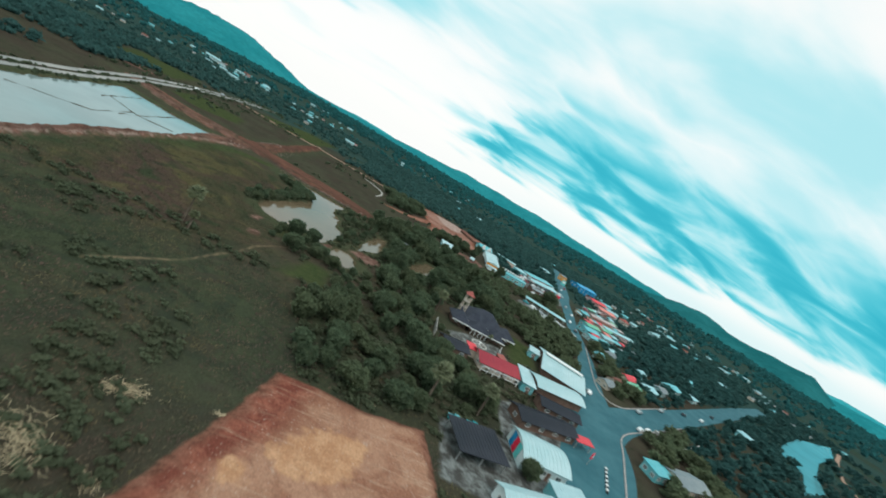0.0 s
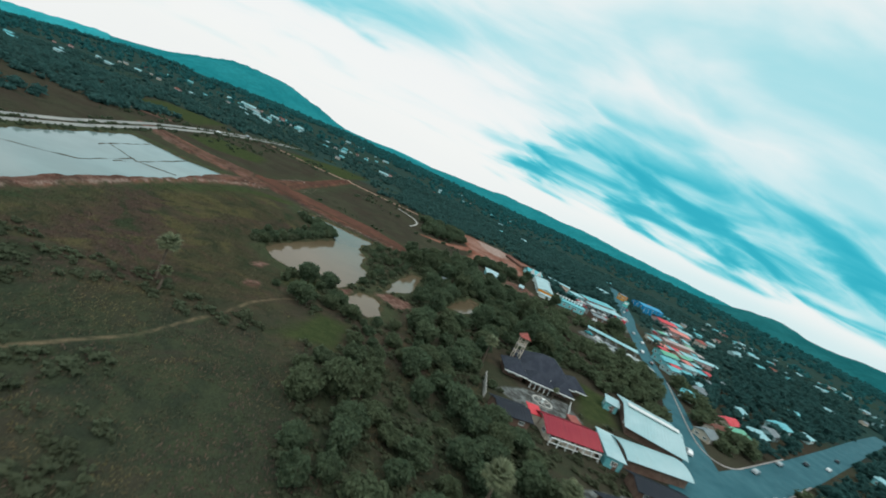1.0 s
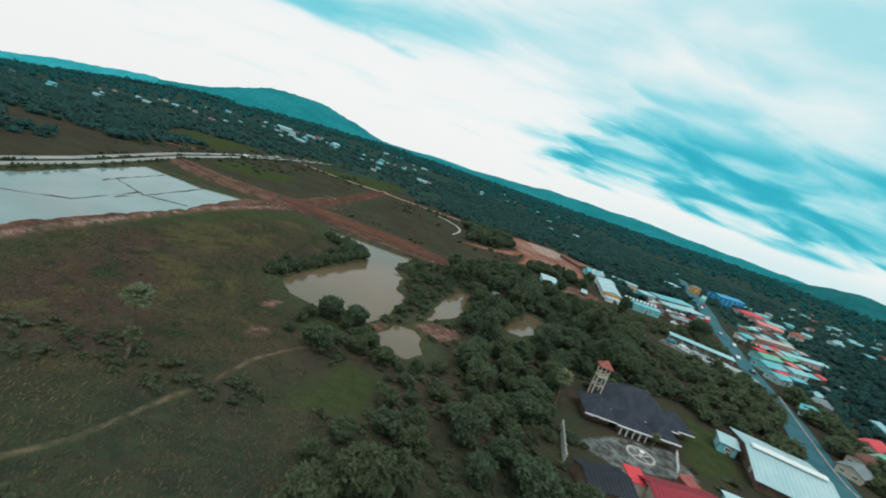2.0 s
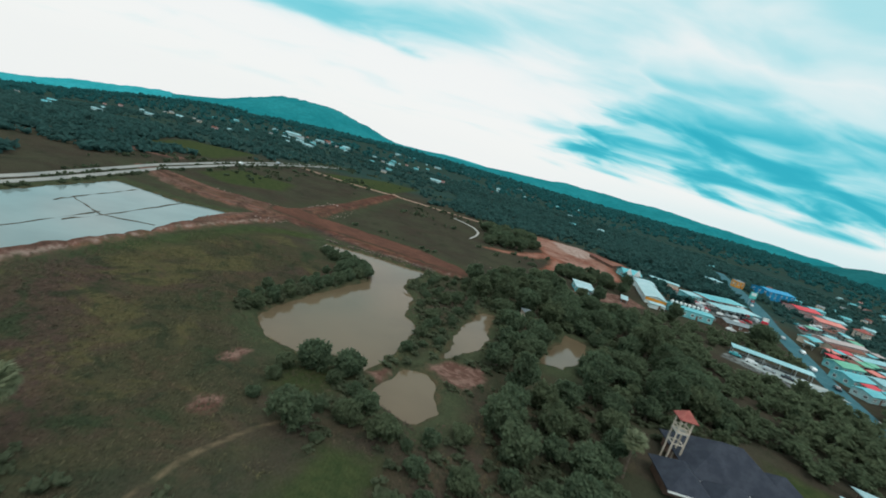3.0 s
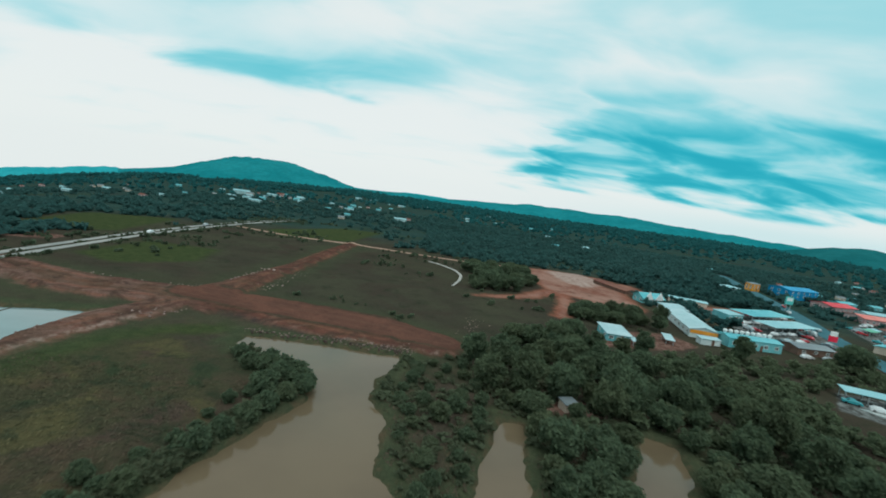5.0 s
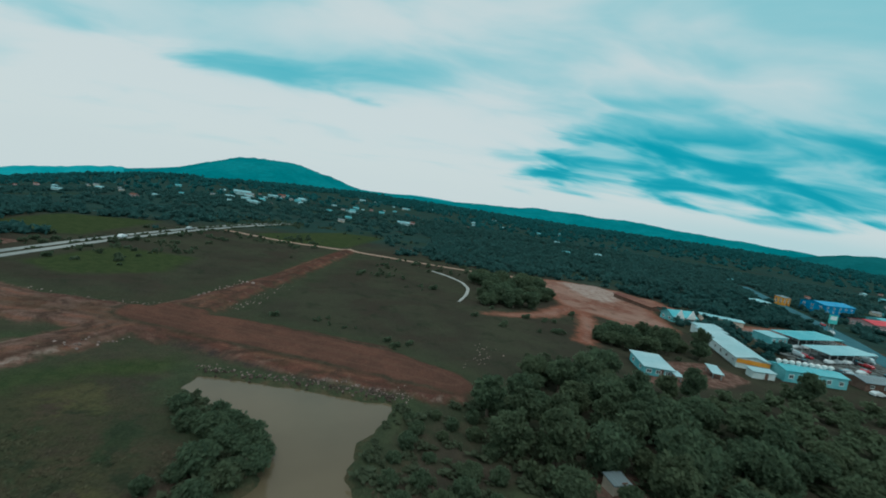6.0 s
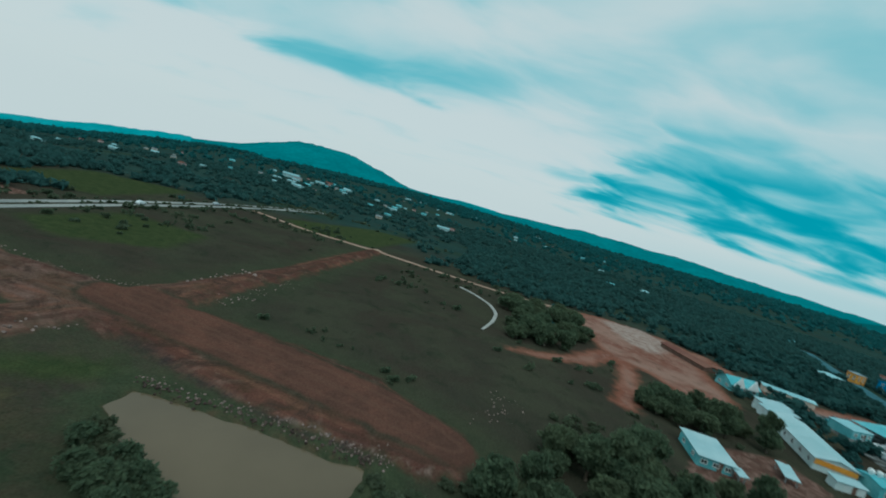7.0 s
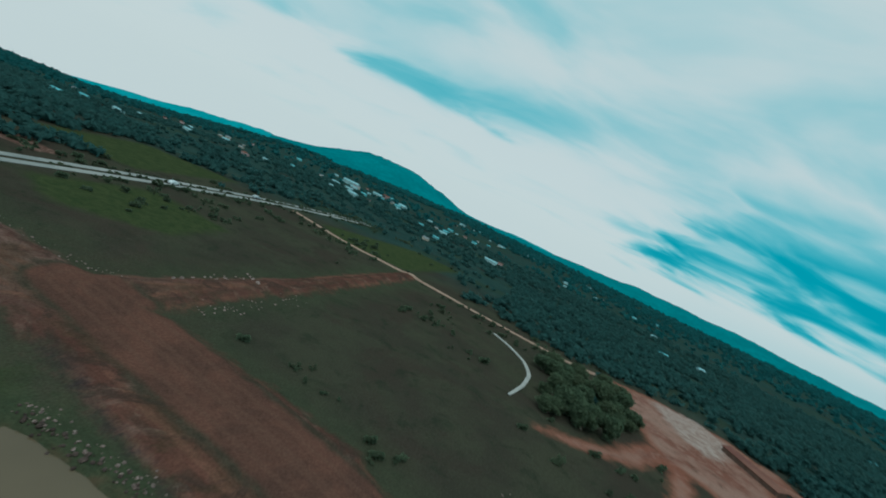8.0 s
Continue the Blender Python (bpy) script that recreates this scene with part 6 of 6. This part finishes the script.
# the woods stand taller beside the road
tall_ = smooth(near_pts[:, 0], 98, 112) * smooth(-near_pts[:, 1], 10, 20)
woods("woods", "dense dark broadleaf woods between the houses", near_pts, rng.uniform(0.8, 1.4, len(near_pts)) + 0.6 * tall_, 300, 330, 0.62, LEAF, ICO1, 12)
# from here on the leaf colour itself carries teal haze, most far off
woods("woods", "woods along the side road and pond, tinted teal as by haze", east_pts, rng.uniform(0.9, 1.75, len(east_pts)), 320, 110, 1.0, LEAF_FAR_HAZED, ICO1, 7)
mid_pts = np.concatenate([polar_points(9000, -62, 62, 230, 760, rng, outside_open, 3.5), polar_points(5000, 0, 40, 230, 760, rng, outside_open, 3.5), polar_points(2200, -64, -30, 170, 460, rng, lambda x, y, r: (x < -152) & (vnoise(x, y, 45, 14) > 0.42), 3.0)])
woods("woods", "patchy dark woods across the plain, tinted teal as by haze", mid_pts, rng.uniform(0.5, 1.15, len(mid_pts)), 340, 12, 2.3, LEAF_FAR_HAZED, ICO1, 2)
far_pts = polar_points(9500, -62, 66, 740, 3400, rng, lambda x, y, r: vnoise(x, y, 150, 12) > 0.22 + 0.2 * smooth(-x, 0, 300), 3.0)
woods("woods", "far woods reaching to the hills, painted teal with haze", far_pts, (0.9 + 0.0009 * np.hypot(far_pts[:, 0], far_pts[:, 1])) * rng.uniform(0.7, 1.4, len(far_pts)), 380, 6, 2.8, LEAF_WIDE_HAZED, ICO1, 1)

# bushes of the waste land
def bushes(name, label, pts, size, seed, leaves, leaf, material, clumps=4, tall=1.0):
    r = np.random.default_rng(seed)
    kinds = [crown_mesh("b", 1.0, 0.75, seed + k, clumps, leaves, leaf, ICO1) for k in range(6)]
    z = ground_z(pts[:, 0], pts[:, 1])
    V, F, base = [], [], 0
    for (x, y), zz, s in zip(pts, z, size):
        v, f = kinds[r.integers(6)]
        q = v * s * np.array([r.uniform(0.8, 1.3), r.uniform(0.8, 1.3), tall * r.uniform(0.7, 1.1)]) + np.array([x, y, zz + 0.35 * s * tall])
        V.append(q), F.append(f + base)
        base += len(q)
    ob = link_mesh(name, quick_mesh(name, np.concatenate(V), np.concatenate(F)), material)
    return tagged(ob, label, "shrubs", kind="stuff")


def field_points(n, box_, r, margin, rule):
    x, y = r.uniform(box_[0], box_[1], n), r.uniform(box_[2], box_[3], n)
    ok = free_of(x, y, margin) & rule(x, y, r)
    return np.stack([x[ok], y[ok]], -1)


def thick(x, y, r):
    """Bushes gather along banks, by the path and in the southern waste land."""
    p = vnoise(x, y, 16, 21) * 0.7 + vnoise(x, y, 5, 22) * 0.3
    south = smooth(-y, 96, 125)
    bank = np.exp(-(sd_ponds(x, y) / 4.0) ** 2)
    edge = np.exp(-((least(x, y, (), TRACK) - 2) / 2.5) ** 2)
    wood = smooth(-least(x, y, [z_[0] for z_ in NEAR_ZONES]), -2, 1)
    field = smooth(-x, 4, 14) * (1 - 0.8 * south)
    return p + 0.22 * south + 0.28 * bank + 0.12 * edge + 0.3 * wood - 0.55 * field > 0.68


bp = field_points(10000, (-112, 90, -222, 60), rng, 0.7, thick)
bushes("shrubs", "low dark shrubs over waste land and pond banks", bp, rng.uniform(0.6, 1.9, len(bp)), 420, 34, 0.42, LEAF_B, 4, 0.8)
bp = field_points(2200, (-150, 75, 20, 290), rng, 1.0, lambda x, y, r: (vnoise(x, y, 30, 25) * 0.6 + vnoise(x, y, 8, 26) * 0.4 + 0.2 * np.exp(-((least(x, y, (), [HIGHWAY] + DIRT_ROAD) - 4) / 4) ** 2) > 0.62))
bushes("shrubs", "scattered dark shrubs in the fields", bp, rng.uniform(0.6, 2.0, len(bp)), 430, 26, 0.6, LEAF_B)

# thick uneven scrub along the western bank
f_ = rng.random(420)
bank_x = np.interp(f_, [0, 0.35, 0.62, 0.8, 1], [-33.5, -26.5, -18.8, -20.5, -33]) + rng.normal(0, 0.9, 420) - 1.2
bank_y = np.interp(f_, [0, 0.35, 0.62, 0.8, 1], [-66, -46, -22, -16, -8]) + rng.normal(0, 0.9, 420)
keep = (sd_ponds(bank_x, bank_y) > 0.3) & (vnoise(bank_x, bank_y, 6, 61) > 0.22)
bushes("shrubs", "thick green scrub hanging over the pond bank", np.stack([bank_x, bank_y], -1)[keep], rng.uniform(0.7, 2.0, int(keep.sum())), 435, 60, 0.42, LEAF_B, 6, 1.0)

# hedges along the two carriageways
hy_ = rng.uniform(-60, 272, 900)
hx_ = np.interp(hy_, [p[1] for p in HIGHWAY], [p[0] for p in HIGHWAY]) + rng.choice([0.0, 0.0, 5.6, 6.4, -5.6], 900) + rng.normal(0, 0.4, 900)
keep = vnoise(hx_, hy_, 9, 41) > 0.42
bushes("hedge", "dark hedge bushes along the concrete road", np.stack([hx_, hy_], -1)[keep], rng.uniform(0.5, 1.3, int(keep.sum())), 440, 16, 0.6, LEAF_B)


def grass_field(name, label, n, box_, seed, height, material, rule):
    r = np.random.default_rng(seed)
    x, y = r.uniform(box_[0], box_[1], n), r.uniform(box_[2], box_[3], n)
    ok = free_of(x, y, 0.2) & rule(x, y)
    x, y = x[ok], y[ok]
    z = ground_z(x, y)
    m_ = len(x)
    a = r.uniform(0, math.tau, m_)
    w = r.uniform(0.03, 0.09, m_)
    h = height * r.uniform(0.5, 1.3, m_)
    dx, dy = np.cos(a) * w, np.sin(a) * w
    lx, ly = np.cos(a + 1.57) * h * r.uniform(1.2, 2.4, m_), np.sin(a + 1.57) * h * r.uniform(1.2, 2.4, m_)
    V = np.stack([np.stack([x - dx, y - dy, z - 0.05], -1), np.stack([x + dx, y + dy, z - 0.05], -1), np.stack([x + dx * 1.3 + lx, y + dy * 1.3 + ly, z + h * 0.62], -1), np.stack([x - dx * 0.8 + lx, y - dy * 0.8 + ly, z + h * 0.75], -1)], 1)
    ob = link_mesh(name, quick_mesh(name, V.reshape(-1, 3), np.arange(4 * m_).reshape(-1, 4)), material)
    return tagged(ob, label, "grass", kind="stuff")


grass_field("grass", "rough olive and brown heath grass", 130000, (-100, 40, -222, -20), 460, 0.26, GRASS, lambda x, y: vnoise(x, y, 9, 31) + 0.5 * vnoise(x, y, 2.5, 32) > 0.5)

# ---- the two sugar palms in the field, and others ----


def fan_palm(height, leaves, reach, seed, label):
    r = random.Random(seed)
    p = thing("palm", pose(0, 0, -90), label, "palm tree")
    bm = bmesh.new()
    n_ = 9
    tube(bm, [(0.25 * math.sin(f * 2.2), 0.15 * f, height * f - 0.3) for f in [i / (n_ - 1) for i in range(n_)]], [0.34 - 0.14 * i / (n_ - 1) + 0.02 * (i % 2) for i in range(n_)], 9)
    part("trunk", bm, BARK, p)
    for k in range(leaves):
        a = k * 2.399
        el = 1.15 - 1.75 * (k / leaves) + r.uniform(-0.1, 0.1)
        bm = bmesh.new()
        L = reach * r.uniform(0.85, 1.1)
        base = Vector((L * 0.45, 0, 0))
        tube(bm, [(0, 0, 0), base * 0.6, base], [0.06, 0.05, 0.04], 4)
        fingers = 13
        for i in range(fingers):
            g = (i / (fingers - 1) - 0.5) * 3.6
            d = Vector((math.cos(g), math.sin(g), 0))
            s = Vector((-d.y, d.x, 0)) * 0.17
            l_ = L * 0.58 * (1 - 0.12 * abs(g))
            m_ = base + d * l_ * 0.6
            e_ = base + d * l_ + Vector((0, 0, -0.22 * l_))
            v = [bm.verts.new(q) for q in (base, m_ + s + Vector((0, 0, 0.06)), e_, m_ - s + Vector((0, 0, 0.06)))]
            bm.faces.new(v)
        lf = part("leaf", bm, PALM, p)
        lf.matrix_local = pose(0.25 * math.sin(2.2), 0.15, height - 0.35, 0, 0, math.degrees(a)) @ pose(0, 0, 0, 0, -math.degrees(el), 0)
    return p


palm_a = fan_palm(8.6, 30, 2.7, 1, "tall sugar palm with a round crown of fan leaves")
palm_b = fan_palm(4.6, 16, 1.5, 2, "short sugar palm with a sparse crown")
palm_a.matrix_basis = pose(-38.3, -117.6, float(ground_z(-38.3, -117.6)))
palm_b.matrix_basis = pose(-35.4, -121.8, float(ground_z(-35.4, -121.8)))
for x, y, rot, s in ((32, -154.5, 40, 1.1), (48, -148, 200, 0.9), (43, -88, 120, 0.85), (64, -94.5, 10, 0.4)):
    copy_thing(palm_a, pose(x, y, float(ground_z(x, y)), 0, 0, rot) @ Matrix.Diagonal((s, s, s, 1)))["label"] = "sugar palm rising among the dark trees"

# ---- rubble, heaps and bunds ----


def rock_mesh(seed, material=ROCK):
    r = random.Random(seed)
    bm = bmesh.new()
    bmesh.ops.create_icosphere(bm, subdivisions=1, radius=0.5)
    for v in bm.verts:
        v.co = Vector((v.co.x * r.uniform(0.8, 1.3), v.co.y * r.uniform(0.6, 1.1), v.co.z * r.uniform(0.5, 0.9)))
    me = bpy.data.meshes.new("rock")
    bm.to_mesh(me)
    bm.free()
    me.materials.append(material)
    return me


ROCKS = [rock_mesh(k) for k in range(6)]
bank = thing("rubble_bank", pose(0, 0, 0), "bank of tipped rubble and broken rock along the pond", "rubble")


WET_ROCK = surface("wet_dark_rock", (0.060, 0.044, 0.038), (0.105, 0.074, 0.062), None, 0.8, 1.2, 5, bump=0.6, vary=0.3)
WET_ROCKS = [rock_mesh(20 + k, WET_ROCK) for k in range(4)]


def rubble(line, n, spread, lo, hi, kinds=ROCKS):
    for _ in range(n):
        f = rng.random() * (len(line) - 1)
        i = int(f)
        u = f - i
        x = line[i][0] + (line[i + 1][0] - line[i][0]) * u + rng.normal(0, spread)
        y = line[i][1] + (line[i + 1][1] - line[i][1]) * u + rng.normal(0, spread)
        o = new("rock", kinds[rng.integers(len(kinds))])
        o.parent = bank
        s = rng.uniform(lo, hi) ** 1.5
        o.matrix_basis = pose(x, y, float(ground_z(x, y)) + 0.1 * s, rng.uniform(-30, 30), rng.uniform(-30, 30), rng.uniform(0, 360)) @ Matrix.Diagonal((s, s, s, 1))


rubble([(-39, 6.4), (-22, 6.6), (-8, 6.0), (2, 5.4)], 220, 1.0, 0.2, 0.72)
rubble([(-38, 5.0), (-22, 5.6), (-8, 5.0), (1, 4.4)], 150, 0.7, 0.35, 0.85, WET_ROCKS)
rubble([(-104, 37), (-76, 36), (-64, 42)], 50, 1.2, 0.25, 0.7)
rubble([(-49, 46), (-47, 62), (-45, 80)], 55, 1.5, 0.25, 0.75)
rubble([(-61.5, 52), (-57, 76)], 20, 1.0, 0.5, 1.2)
rubble([(-72.5, -5), (-79, -28), (-82.5, -55), (-86, -90)], 60, 0.5, 0.4, 0.8)
rubble([(-58, 14), (-65, 4)], 20, 1.2, 0.4, 0.9)
rubble([(14, 27), (19, 36), (21, 46)], 46, 2.2, 0.25, 0.65)

BRANCHES = []
for k in range(8):
    bm = bmesh.new()
    r = random.Random(k)
    tube(bm, [(-0.5, r.uniform(-0.1, 0.1), 0), (0, r.uniform(-0.06, 0.06), 0.05), (0.5, r.uniform(-0.15, 0.15), r.uniform(-0.05, 0.1))], [0.07, 0.06, 0.02], 4)
    me = bpy.data.meshes.new("branch")
    bm.to_mesh(me)
    bm.free()
    me.materials.append(DRYWOOD)
    BRANCHES.append(me)


def link_branch(parent, k):
    o = new("branch", BRANCHES[k])
    o.parent = parent
    return o


for x, y, s, turn in ((-22.6, -198.6, 1.5, -52), (-18.4, -185.2, 1.0, 10), (-13.9, -200.8, 0.6, -40), (18.9, -163.2, 0.35, 0), (-5.2, -182.6, 0.3, 0)):
    hp = thing("brush_heap", pose(x, y, float(ground_z(x, y)), 0, 0, turn), "heap of bleached cut branches in the grass", "brush heap")
    r = random.Random(int(x * 10))
    for _ in range(280 if s > 0.9 else 60):
        b_ = link_branch(hp, r.randrange(8))
        l_ = r.uniform(0.4, 1.3) * (0.5 + 0.5 * s)
        b_.matrix_basis = pose(r.gauss(0, 1.7) * s, r.gauss(0, 0.8) * s, r.uniform(0.05, 0.5) * s, 0, r.uniform(-16, 16), r.gauss(15, 45)) @ Matrix.Diagonal((l_, 0.5, 0.5, 1))

BUND_EARTH = surface("wet_bund_earth", (0.06, 0.055, 0.045), (0.10, 0.085, 0.065), None, 0.95, 0.5, 4)
for line in ([(-107, -33), (-107.4, -18), (-107, 2)], [(-93, -46), (-91, -28), (-90, 4)], [(-112, -76), (-95, -60), (-94, -32)], [(-107, -26), (-92, -34)], [(-92, -34), (-79, -30)]):
    bm = bmesh.new()
    path = []
    for a, b in zip(line, line[1:]):
        path += [(a[0] + (b[0] - a[0]) * i / 6 + rng.normal(0, 0.25), a[1] + (b[1] - a[1]) * i / 6 + rng.normal(0, 0.25), -0.58) for i in range(6)]
    path.append((*line[-1], -0.58))
    tube(bm, path, [0.08 + 0.28 * rng.random() for _ in path], 8)
    tagged(part("bund", bm, BUND_EARTH, None), "low muddy bund dividing the flooded field", "bund", kind="structure")
